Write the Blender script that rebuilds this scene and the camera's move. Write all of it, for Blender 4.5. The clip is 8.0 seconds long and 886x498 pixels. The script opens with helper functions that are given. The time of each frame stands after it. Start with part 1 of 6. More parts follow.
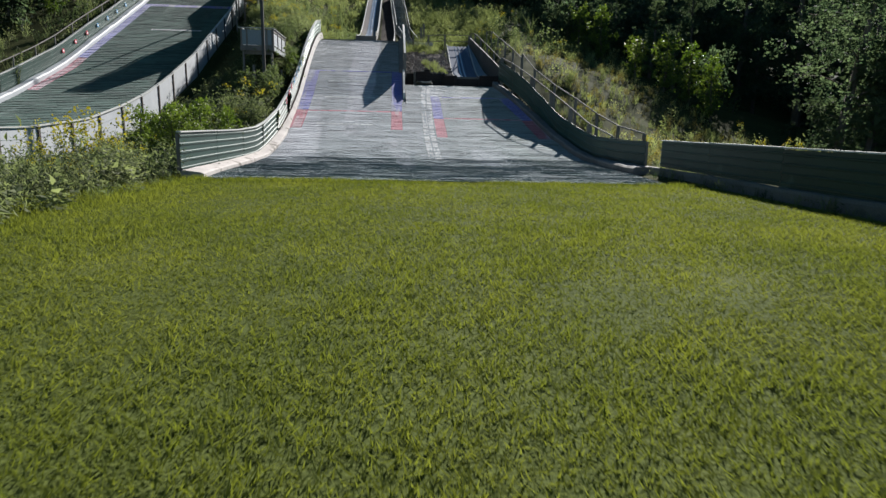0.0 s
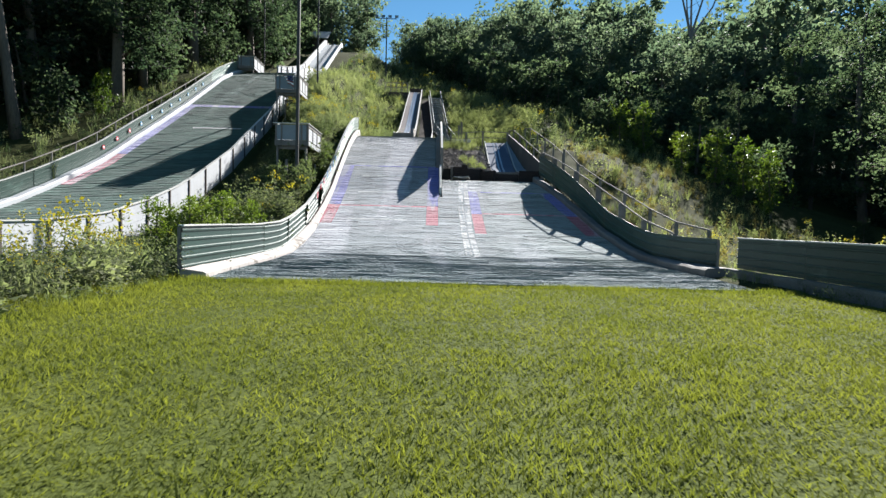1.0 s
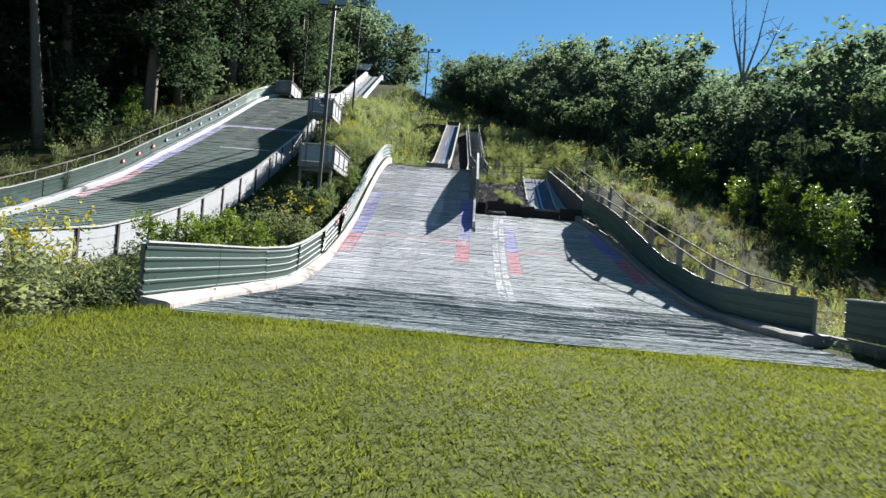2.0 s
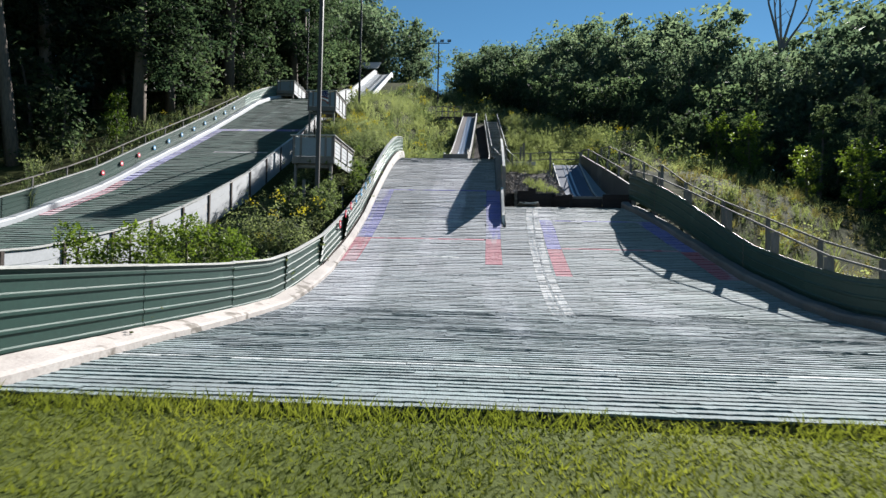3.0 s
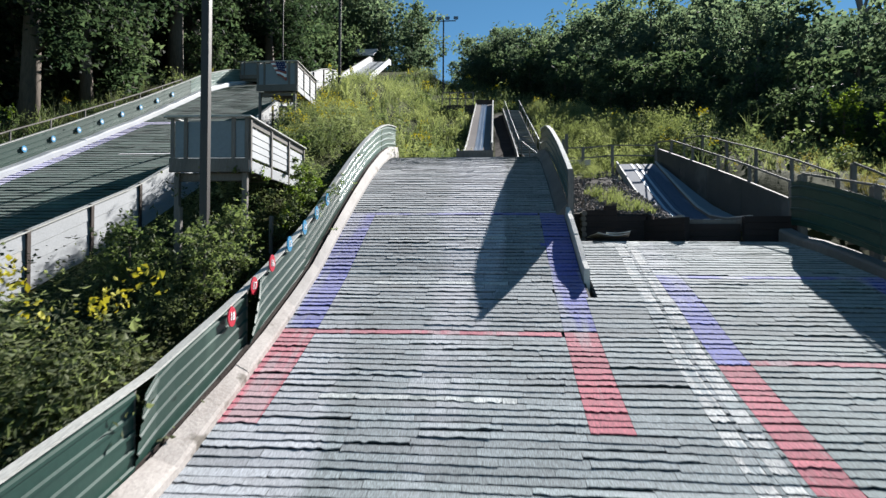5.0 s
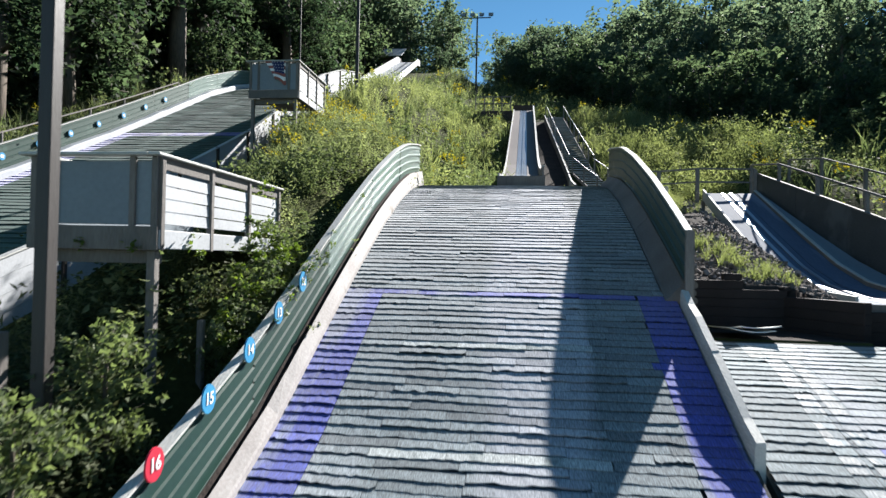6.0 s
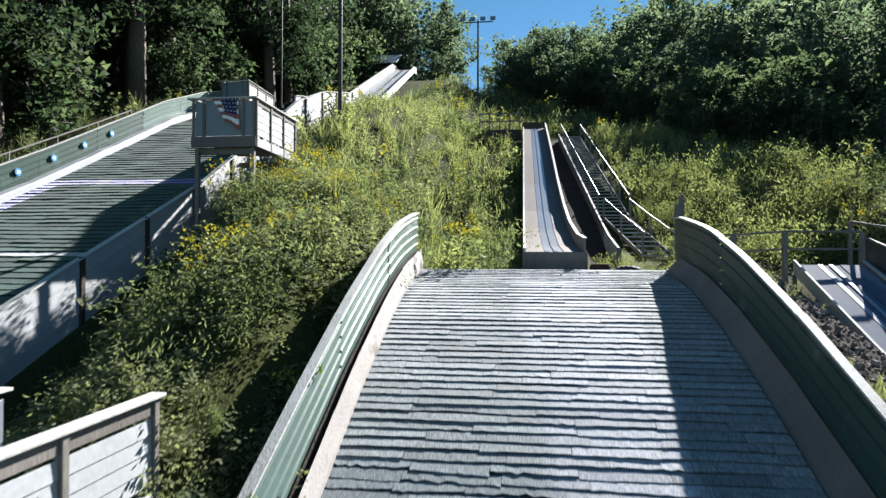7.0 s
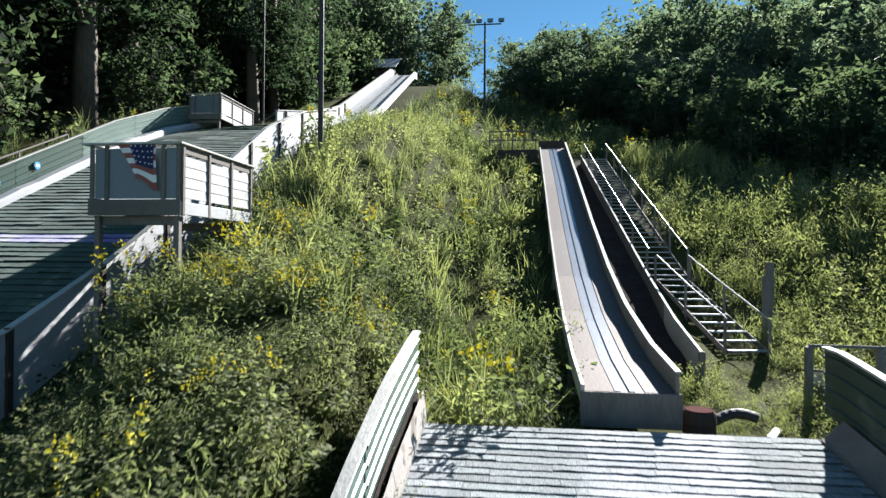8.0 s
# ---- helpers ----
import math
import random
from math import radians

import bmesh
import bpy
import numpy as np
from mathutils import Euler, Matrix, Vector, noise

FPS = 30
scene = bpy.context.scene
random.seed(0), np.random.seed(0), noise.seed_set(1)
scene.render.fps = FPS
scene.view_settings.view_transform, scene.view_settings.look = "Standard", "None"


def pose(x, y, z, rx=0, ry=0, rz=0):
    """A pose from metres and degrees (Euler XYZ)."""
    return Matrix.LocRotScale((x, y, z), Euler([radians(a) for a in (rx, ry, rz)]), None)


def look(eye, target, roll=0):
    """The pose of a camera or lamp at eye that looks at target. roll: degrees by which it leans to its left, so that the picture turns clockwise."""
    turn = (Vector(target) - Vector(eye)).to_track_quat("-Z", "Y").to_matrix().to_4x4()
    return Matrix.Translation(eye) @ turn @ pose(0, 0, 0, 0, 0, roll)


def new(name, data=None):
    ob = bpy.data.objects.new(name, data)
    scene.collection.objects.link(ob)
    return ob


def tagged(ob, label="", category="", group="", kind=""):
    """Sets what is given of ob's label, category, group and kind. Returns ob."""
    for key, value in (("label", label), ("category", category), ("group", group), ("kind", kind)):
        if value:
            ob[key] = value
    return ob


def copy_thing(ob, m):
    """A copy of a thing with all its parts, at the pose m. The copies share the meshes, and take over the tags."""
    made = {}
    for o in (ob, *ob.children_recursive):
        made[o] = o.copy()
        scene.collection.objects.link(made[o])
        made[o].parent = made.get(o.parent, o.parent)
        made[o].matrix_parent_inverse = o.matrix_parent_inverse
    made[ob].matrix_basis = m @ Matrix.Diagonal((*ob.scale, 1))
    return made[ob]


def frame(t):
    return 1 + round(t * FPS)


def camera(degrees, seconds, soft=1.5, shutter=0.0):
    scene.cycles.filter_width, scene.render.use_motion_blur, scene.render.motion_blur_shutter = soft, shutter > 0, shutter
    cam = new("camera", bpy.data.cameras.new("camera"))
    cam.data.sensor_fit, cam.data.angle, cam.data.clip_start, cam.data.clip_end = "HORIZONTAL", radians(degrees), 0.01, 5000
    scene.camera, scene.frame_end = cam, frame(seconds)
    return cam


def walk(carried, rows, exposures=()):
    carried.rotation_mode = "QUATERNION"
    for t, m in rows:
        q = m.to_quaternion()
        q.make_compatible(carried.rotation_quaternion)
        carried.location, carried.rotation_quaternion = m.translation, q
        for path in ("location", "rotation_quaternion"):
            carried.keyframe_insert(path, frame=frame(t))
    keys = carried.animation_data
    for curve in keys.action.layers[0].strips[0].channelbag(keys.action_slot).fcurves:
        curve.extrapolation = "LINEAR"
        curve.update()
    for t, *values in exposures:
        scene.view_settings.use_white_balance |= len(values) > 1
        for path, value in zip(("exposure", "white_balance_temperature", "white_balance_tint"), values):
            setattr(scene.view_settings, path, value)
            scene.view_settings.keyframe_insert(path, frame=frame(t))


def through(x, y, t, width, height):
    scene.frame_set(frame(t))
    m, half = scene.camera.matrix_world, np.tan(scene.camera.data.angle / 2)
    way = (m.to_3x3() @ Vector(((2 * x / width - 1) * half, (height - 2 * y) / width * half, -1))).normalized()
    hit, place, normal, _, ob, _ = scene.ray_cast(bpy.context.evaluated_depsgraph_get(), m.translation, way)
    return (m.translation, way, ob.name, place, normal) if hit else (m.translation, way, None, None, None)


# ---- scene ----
cam = camera(73.0, 8.0, soft=1.4, shutter=0.16)
PATH = [
    (0, (-0.23, 0.375, 1.572), (-0.065, 2.327, 1.168), 1.2),
    (0.5, (-0.208, 1.844, 1.533), (-0.108, 3.827, 1.289), 2.2),
    (1, (-0.14, 3.124, 1.493), (-0.097, 5.121, 1.402), 1.4),
    (1.5, (-0.027, 4.552, 1.431), (0.012, 6.552, 1.454), -0.1),
    (2, (-0.097, 6.359, 1.402), (-0.161, 8.357, 1.432), 4.7),
    (2.2, (-0.137, 7.19, 1.424), (-0.252, 9.187, 1.452), 5.4),
    (3.3, (-0.613, 13.126, 1.54), (-0.747, 15.121, 1.572), 0.3),
    (3.5, (-0.768, 14.222, 1.624), (-0.901, 16.217, 1.653), 0.2),
    (4, (-1.027, 17.358, 2.002), (-1.166, 19.352, 2.03), -0.1),
    (4.2, (-1.089, 18.691, 2.256), (-1.234, 20.685, 2.283), -0.2),
    (5.3, (-2.026, 26.611, 4.269), (-2.208, 28.603, 4.297), 1.1),
    (5.5, (-2.157, 27.707, 4.606), (-2.369, 29.696, 4.634), 2.0),
    (6, (-2.549, 30.583, 5.633), (-2.8, 32.567, 5.662), 1.2),
    (6.5, (-3.029, 33.523, 6.953), (-3.278, 35.507, 6.981), 0.2),
    (7, (-3.45, 35.984, 8.44), (-3.701, 37.968, 8.466), 0.2),
    (7.5, (-3.925, 38.837, 9.623), (-4.176, 40.821, 9.649), 0.2),
    (8, (-4.395, 41.411, 10.843), (-4.646, 43.395, 10.868), 0.4),
]
walk(cam, [(t, look(eye, target, roll)) for t, eye, target, roll in PATH],
     exposures=[(0.0, 0.98), (0.5, 1.62), (1.2, 1.64), (2.2, 1.6), (3.3, 1.22), (3.7, 1.18), (4.0, 1.12), (4.3, 1.15), (5.5, 1.48), (6.2, 1.66), (8.0, 1.72)])

# ---- world and sun ----
SUN_UP, SUN_RIGHT = radians(33.0), radians(25.4)
world = bpy.data.worlds.new("sky")
scene.world = world
world.use_nodes = True
wt = world.node_tree
sky = wt.nodes.new("ShaderNodeTexSky")
sky.sky_type, sky.sun_disc = "NISHITA", False
sky.sun_elevation, sky.sun_rotation = SUN_UP, SUN_RIGHT
sky.air_density, sky.dust_density, sky.ozone_density, sky.altitude = 1.0, 0.0, 2.0, 2500
deep = wt.nodes.new("ShaderNodeHueSaturation")
deep.inputs["Hue"].default_value, deep.inputs["Saturation"].default_value = 0.487, 1.18
wt.links.new(sky.outputs[0], deep.inputs["Color"])
wt.links.new(deep.outputs[0], wt.nodes["Background"].inputs[0])
wt.nodes["Background"].inputs[1].default_value = 0.044
sun_data = bpy.data.lights.new("sun", "SUN")
sun_data.energy, sun_data.angle, sun_data.color = 5.0, radians(0.53), (1.0, 0.972, 0.935)
sun_lamp = new("sun", sun_data)
sun_way = Vector((math.sin(SUN_RIGHT) * math.cos(SUN_UP), math.cos(SUN_RIGHT) * math.cos(SUN_UP), math.sin(SUN_UP)))
sun_lamp.matrix_world = look(sun_way * 200, (0, 0, 0))

# ---- materials ----
def surface(name, base, dark=None, rough=0.7, metal=0.0, fine=30.0, coarse=1.2, bump=0.3, vary=0.0, island=0.0, spec=0.4,
            stretch=(1, 1, 1), stain=None, stain_at=0.6, stain_scale=0.6, grain=0.0, relief=0.02, sheen=0.0, side_tone=None):
    """Two scales of colour noise, fine relief, and a shaped stain where one is given."""
    m = bpy.data.materials.new(name)
    m.use_nodes = True
    t = m.node_tree
    N, L = t.nodes.new, t.links.new
    out = t.nodes["Principled BSDF"]
    dark = dark or tuple(c * 0.55 for c in base)
    where = N("ShaderNodeNewGeometry")
    scale = N("ShaderNodeVectorMath")
    scale.operation = "MULTIPLY"
    scale.inputs[1].default_value = stretch
    L(where.outputs["Position"], scale.inputs[0])

    def noise_at(s, detail=4.0):
        n = N("ShaderNodeTexNoise")
        n.inputs["Scale"].default_value, n.inputs["Detail"].default_value = s, detail
        L(scale.outputs[0], n.inputs["Vector"])
        return n
    big, small = noise_at(coarse), noise_at(fine, 6.0)
    both = N("ShaderNodeMath")
    both.operation = "ADD"
    L(big.outputs[0], both.inputs[0]), L(small.outputs[0], both.inputs[1])
    ramp = N("ShaderNodeMapRange")
    ramp.inputs[1].default_value, ramp.inputs[2].default_value = 0.65, 1.35
    L(both.outputs[0], ramp.inputs[0])
    mix = N("ShaderNodeMix")
    mix.data_type = "RGBA"
    mix.inputs["A"].default_value, mix.inputs["B"].default_value = (*dark, 1), (*base, 1)
    L(ramp.outputs[0], mix.inputs["Factor"])
    colour = mix.outputs["Result"]
    if stain:
        patch = noise_at(stain_scale, 5.0)
        edge = N("ShaderNodeMapRange")
        edge.inputs[1].default_value, edge.inputs[2].default_value = stain_at, stain_at + 0.08
        L(patch.outputs[0], edge.inputs[0])
        over = N("ShaderNodeMix")
        over.data_type = "RGBA"
        over.inputs["B"].default_value = (*stain, 1)
        L(edge.outputs[0], over.inputs["Factor"]), L(colour, over.inputs["A"])
        colour = over.outputs["Result"]
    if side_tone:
        # greener plastic with painted-in dimming towards the right-hand lane and the foot of the slope, in uneven
        # patches
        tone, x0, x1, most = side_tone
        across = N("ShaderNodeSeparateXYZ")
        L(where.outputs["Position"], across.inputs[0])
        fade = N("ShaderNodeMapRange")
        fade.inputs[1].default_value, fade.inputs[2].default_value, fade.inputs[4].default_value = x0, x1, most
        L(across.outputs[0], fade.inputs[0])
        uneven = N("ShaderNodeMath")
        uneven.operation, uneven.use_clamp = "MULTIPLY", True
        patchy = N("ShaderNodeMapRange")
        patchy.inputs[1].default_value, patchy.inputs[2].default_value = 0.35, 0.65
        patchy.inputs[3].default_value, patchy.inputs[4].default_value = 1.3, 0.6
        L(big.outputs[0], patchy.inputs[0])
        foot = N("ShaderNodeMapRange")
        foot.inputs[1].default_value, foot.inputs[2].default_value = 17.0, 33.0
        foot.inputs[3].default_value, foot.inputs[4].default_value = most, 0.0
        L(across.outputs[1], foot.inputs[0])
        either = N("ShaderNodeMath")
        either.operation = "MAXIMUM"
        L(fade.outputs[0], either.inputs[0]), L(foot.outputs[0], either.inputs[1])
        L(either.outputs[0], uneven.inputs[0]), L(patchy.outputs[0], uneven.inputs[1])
        dimmed = N("ShaderNodeMix")
        dimmed.data_type = "RGBA"
        dimmed.inputs["B"].default_value = (*tone, 1)
        L(uneven.outputs[0], dimmed.inputs["Factor"]), L(colour, dimmed.inputs["A"])
        colour = dimmed.outputs["Result"]
    if grain:
        # bristles: light and dark streaks across the mat
        bristle = N("ShaderNodeMapRange")
        bristle.inputs[1].default_value, bristle.inputs[2].default_value = 0.32, 0.68
        bristle.inputs[3].default_value, bristle.inputs[4].default_value = 1 - grain, 1 + grain * 0.6
        L(small.outputs[0], bristle.inputs[0])
        comb = N("ShaderNodeHueSaturation")
        L(bristle.outputs[0], comb.inputs["Value"]), L(colour, comb.inputs["Color"])
        colour = comb.outputs[0]
    if vary or island:
        hsv = N("ShaderNodeHueSaturation")
        shift = N("ShaderNodeMapRange")
        shift.inputs[3].default_value, shift.inputs[4].default_value = 1 - (vary or island), 1 + (vary or island)
        if vary:
            L(N("ShaderNodeObjectInfo").outputs["Random"], shift.inputs[0])
        else:
            L(where.outputs["Random Per Island"], shift.inputs[0])
        L(shift.outputs[0], hsv.inputs["Value"]), L(colour, hsv.inputs["Color"])
        colour = hsv.outputs[0]
    L(colour, out.inputs["Base Color"])
    out.inputs["Roughness"].default_value, out.inputs["Metallic"].default_value = rough, metal
    out.inputs["Specular IOR Level"].default_value = spec
    if sheen:
        # upright bristles catch the light at low angles
        out.inputs["Sheen Weight"].default_value, out.inputs["Sheen Roughness"].default_value = sheen, 0.5
        out.inputs["Sheen Tint"].default_value = (0.96, 0.94, 1.0, 1)
    if bump:
        b = N("ShaderNodeBump")
        b.inputs["Strength"].default_value, b.inputs["Distance"].default_value = bump, relief
        L(small.outputs[0], b.inputs["Height"]), L(b.outputs[0], out.inputs["Normal"])
    return m


def leafy(name, base, other, glow, rough=0.5, through=0.4, gloss=0.2, single=0.75, patches=0.25):
    """Leaves: colour differs from leaf to leaf, and light comes through."""
    m = bpy.data.materials.new(name)
    m.use_nodes = True
    t = m.node_tree
    N, L = t.nodes.new, t.links.new
    p = t.nodes["Principled BSDF"]
    where = N("ShaderNodeNewGeometry")
    patch = N("ShaderNodeTexNoise")
    patch.inputs["Scale"].default_value, patch.inputs["Detail"].default_value = patches, 4.0
    L(where.outputs["Position"], patch.inputs["Vector"])
    add = N("ShaderNodeMath")
    add.operation = "MULTIPLY_ADD"
    add.inputs[1].default_value, add.inputs[2].default_value = single, 0.225 - single / 2
    L(where.outputs["Random Per Island"], add.inputs[0])
    both = N("ShaderNodeMath")
    both.operation = "ADD"
    spread = N("ShaderNodeMapRange")
    spread.inputs[1].default_value, spread.inputs[2].default_value = 0.35, 0.65
    spread.inputs[3].default_value, spread.inputs[4].default_value = -0.35, 0.55
    L(patch.outputs[0], spread.inputs[0])
    L(add.outputs[0], both.inputs[0]), L(spread.outputs[0], both.inputs[1])
    mix = N("ShaderNodeMix")
    mix.data_type, mix.clamp_factor = "RGBA", True
    mix.inputs["A"].default_value, mix.inputs["B"].default_value = (*base, 1), (*other, 1)
    L(both.outputs[0], mix.inputs["Factor"])
    L(mix.outputs["Result"], p.inputs["Base Color"])
    p.inputs["Roughness"].default_value, p.inputs["Specular IOR Level"].default_value = rough, gloss
    tr = N("ShaderNodeBsdfTranslucent")
    tint = N("ShaderNodeMix")
    tint.data_type, tint.blend_type = "RGBA", "MULTIPLY"
    tint.inputs["Factor"].default_value, tint.inputs["B"].default_value = 1.0, (*glow, 1)
    L(mix.outputs["Result"], tint.inputs["A"])
    L(tint.outputs["Result"], tr.inputs["Color"])
    blend = N("ShaderNodeMixShader")
    blend.inputs[0].default_value = through
    L(p.outputs[0], blend.inputs[1]), L(tr.outputs[0], blend.inputs[2])
    L(blend.outputs[0], t.nodes["Material Output"].inputs["Surface"])
    return m


MAT = dict(rough=0.9, fine=95, coarse=0.9, bump=0.5, relief=0.008, stretch=(1, 0.12, 0.12), spec=0.15, grain=0.5, sheen=0.35)
FADED, FADED_DARK, BLEACHED = (0.214, 0.258, 0.272), (0.096, 0.126, 0.132), (0.306, 0.328, 0.358)
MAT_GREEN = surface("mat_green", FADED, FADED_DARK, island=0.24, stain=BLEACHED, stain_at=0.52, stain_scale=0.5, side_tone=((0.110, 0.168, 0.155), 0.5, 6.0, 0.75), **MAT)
MAT_GREEN_PIECE = surface("mat_green_piece", (0.255, 0.29, 0.295), FADED_DARK, vary=0.24, stain=BLEACHED, stain_at=0.52, stain_scale=0.5, **MAT)
MAT_DEEP = surface("mat_deep_green", (0.062, 0.134, 0.101), (0.025, 0.062, 0.046), island=0.24, stain=(0.110, 0.170, 0.143), stain_at=0.58, stain_scale=0.4, **{**MAT, "sheen": 0.1})
MAT_RED = surface("mat_red", (0.44, 0.07, 0.11), (0.28, 0.035, 0.06), island=0.16, stain=(0.34, 0.20, 0.22), stain_at=0.50, stain_scale=2.2, **MAT)
MAT_BLUE = surface("mat_blue", (0.042, 0.072, 0.42), (0.022, 0.036, 0.26), island=0.18, stain=(0.17, 0.20, 0.29), stain_at=0.52, stain_scale=1.5, **{**MAT, "sheen": 0.45})
MAT_WHITE = surface("mat_white", (0.46, 0.49, 0.48), (0.30, 0.34, 0.33), island=0.1, stain=(0.22, 0.26, 0.25), stain_at=0.52, stain_scale=2.5, **MAT)
MAT_WORN = surface("mat_worn", (0.46, 0.47, 0.46), (0.28, 0.31, 0.31), island=0.2, stain=FADED, stain_at=0.54, stain_scale=5.0, **MAT)
MAT_BED = surface("mat_bed", (0.05, 0.055, 0.05), (0.02, 0.02, 0.02), 0.9, fine=12)
WHITE_KERB = surface("white_kerb", (0.42, 0.395, 0.38), (0.27, 0.245, 0.23), 0.8, fine=25, coarse=1.4, bump=0.2, stain=(0.20, 0.175, 0.15), stain_at=0.6, stain_scale=1.4)
OLD_KERB = surface("weathered_kerb", (0.47, 0.43, 0.405), (0.29, 0.255, 0.235), 0.85, fine=22, coarse=1.6, bump=0.35, stain=(0.15, 0.13, 0.11), stain_at=0.58, stain_scale=2.2)
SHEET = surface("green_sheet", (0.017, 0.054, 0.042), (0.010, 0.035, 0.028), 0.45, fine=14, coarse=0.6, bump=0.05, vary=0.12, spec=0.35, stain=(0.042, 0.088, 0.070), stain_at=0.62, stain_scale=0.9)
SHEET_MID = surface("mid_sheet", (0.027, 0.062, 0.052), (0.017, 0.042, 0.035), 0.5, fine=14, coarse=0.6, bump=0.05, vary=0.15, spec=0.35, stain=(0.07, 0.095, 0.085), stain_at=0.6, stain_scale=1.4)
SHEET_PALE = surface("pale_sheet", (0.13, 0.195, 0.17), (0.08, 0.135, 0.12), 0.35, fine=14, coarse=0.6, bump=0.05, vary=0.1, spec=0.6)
CAP = surface("weathered_cap", (0.55, 0.55, 0.52), (0.33, 0.33, 0.31), 0.7, fine=40, coarse=2, bump=0.4, stretch=(1, 0.2, 1), stain=(0.16, 0.15, 0.13), stain_at=0.66, stain_scale=2.0)
WOOD = surface("grey_timber", (0.20, 0.182, 0.168), (0.11, 0.10, 0.09), 0.8, fine=45, coarse=1.5, bump=0.5, stretch=(1, 1, 0.15), vary=0.12)
TREAD = surface("worn_tread", (0.40, 0.425, 0.445), (0.26, 0.28, 0.295), 0.7, fine=40, coarse=1.5, bump=0.4, vary=0.2)
# dark tones put the shade below the lawn fence into the kerb's colour
SHADED_CONCRETE = surface("shaded_concrete", (0.17, 0.165, 0.15), (0.09, 0.088, 0.078), 0.9, fine=25, coarse=1.2, bump=0.4, stain=(0.06, 0.065, 0.045), stain_at=0.6, stain_scale=1.5)
WOOD_DARK = surface("dark_timber", (0.075, 0.052, 0.042), (0.035, 0.026, 0.021), 0.8, fine=40, coarse=1.5, bump=0.5, vary=0.15)
CRIB = surface("creosoted_timber", (0.040, 0.031, 0.030), (0.022, 0.018, 0.018), 0.85, fine=40, coarse=1.5, bump=0.4, vary=0.06, spec=0.2)
PALE_SHEET = surface("weathered_white_sheet", (0.62, 0.63, 0.62), (0.45, 0.46, 0.455), 0.7, fine=20, coarse=2.0, bump=0.2, stain=(0.3, 0.3, 0.28), stain_at=0.62, stain_scale=3.0)
RAIL = surface("pale_steel_rail", (0.44, 0.45, 0.46), (0.30, 0.31, 0.32), 0.45, 0.3, fine=40, bump=0.1)
PLANKED = surface("dark_plywood", (0.062, 0.068, 0.072), (0.040, 0.045, 0.048), 0.6, fine=16, coarse=0.8, bump=0.1, spec=0.3, stain=(0.09, 0.10, 0.105), stain_at=0.58, stain_scale=0.7)
POLE = surface("pole_dark", (0.05, 0.044, 0.042), (0.03, 0.027, 0.025), 0.5, fine=50, coarse=2, bump=0.3, stretch=(1, 1, 0.1))
WHITE_BOARD = surface("white_board", (0.435, 0.452, 0.475), (0.32, 0.335, 0.352), 0.6, fine=20, coarse=1.0, bump=0.15, stain=(0.45, 0.43, 0.40), stain_at=0.66, stain_scale=1.3)
GREY_PANEL = surface("grey_panel", (0.20, 0.24, 0.27), (0.16, 0.19, 0.22), 0.6, fine=16, coarse=0.7, bump=0.1, stain=(0.14, 0.16, 0.17), stain_at=0.66)
TRACK_BOARD = surface("track_board", (0.165, 0.138, 0.130), (0.105, 0.088, 0.083), 0.65, fine=30, coarse=0.7, bump=0.2, stretch=(1, 0.15, 0.15), spec=0.15)
TRACK_METAL = surface("track_metal", (0.34, 0.36, 0.40), (0.22, 0.24, 0.28), 0.3, 0.5, fine=22, coarse=0.6, bump=0.05, stretch=(1, 0.15, 0.15))
# blue tint puts the sky's reflection into the slide's matt colour
SLIDE_METAL = surface("slide_metal", (0.12, 0.148, 0.205), (0.08, 0.10, 0.145), 0.8, 0.0, fine=22, coarse=0.6, bump=0.08, stretch=(1, 0.15, 0.15), spec=0.1, stain=(0.20, 0.225, 0.28), stain_at=0.58, stain_scale=0.9)
LAMP_BODY = surface("lamp_body", (0.05, 0.05, 0.055), None, 0.5, 0.3, bump=0.05)
LAMP_GLASS = surface("lamp_glass", (0.30, 0.33, 0.36), None, 0.1, 0.0, bump=0.0, spec=0.8)
SIGN_RED = surface("sign_red", (0.58, 0.03, 0.06), (0.45, 0.02, 0.04), 0.4, fine=10, bump=0.05)
SIGN_BLUE = surface("sign_blue", (0.05, 0.30, 0.52), (0.04, 0.22, 0.42), 0.4, fine=10, bump=0.05)
SIGN_WHITE = surface("sign_white", (0.82, 0.82, 0.82), (0.7, 0.7, 0.7), 0.5, fine=10, bump=0.05)
FLAG_RED = surface("flag_red", (0.36, 0.12, 0.10), None, 0.9, fine=60, bump=0.1)
FLAG_BLUE = surface("flag_blue", (0.03, 0.04, 0.13), None, 0.9, fine=60, bump=0.1)
RUST = surface("dark_red_paint", (0.08, 0.022, 0.02), (0.04, 0.016, 0.015), 0.95, spec=0.05, fine=20, coarse=3, bump=0.3)
BARK = surface("bark", (0.15, 0.12, 0.095), (0.06, 0.05, 0.04), 0.9, fine=12, coarse=1.5, bump=0.9, stretch=(1, 1, 0.2))
DEADWOOD = surface("dead_wood", (0.22, 0.20, 0.18), (0.12, 0.11, 0.10), 0.9, fine=12, bump=0.6)
SOIL = surface("hill_soil", (0.060, 0.066, 0.024), (0.030, 0.034, 0.013), 0.95, fine=9, coarse=0.35, bump=1.0, spec=0.03)
STONE = surface("dark_gravel", (0.27, 0.235, 0.22), (0.14, 0.12, 0.11), 0.9, fine=30, coarse=3.0, bump=0.6, island=0.5, spec=0.1)
DIRT = surface("bare_dirt", (0.064, 0.052, 0.047), (0.028, 0.023, 0.021), 0.95, fine=14, coarse=2.2, bump=1.0, spec=0.05)
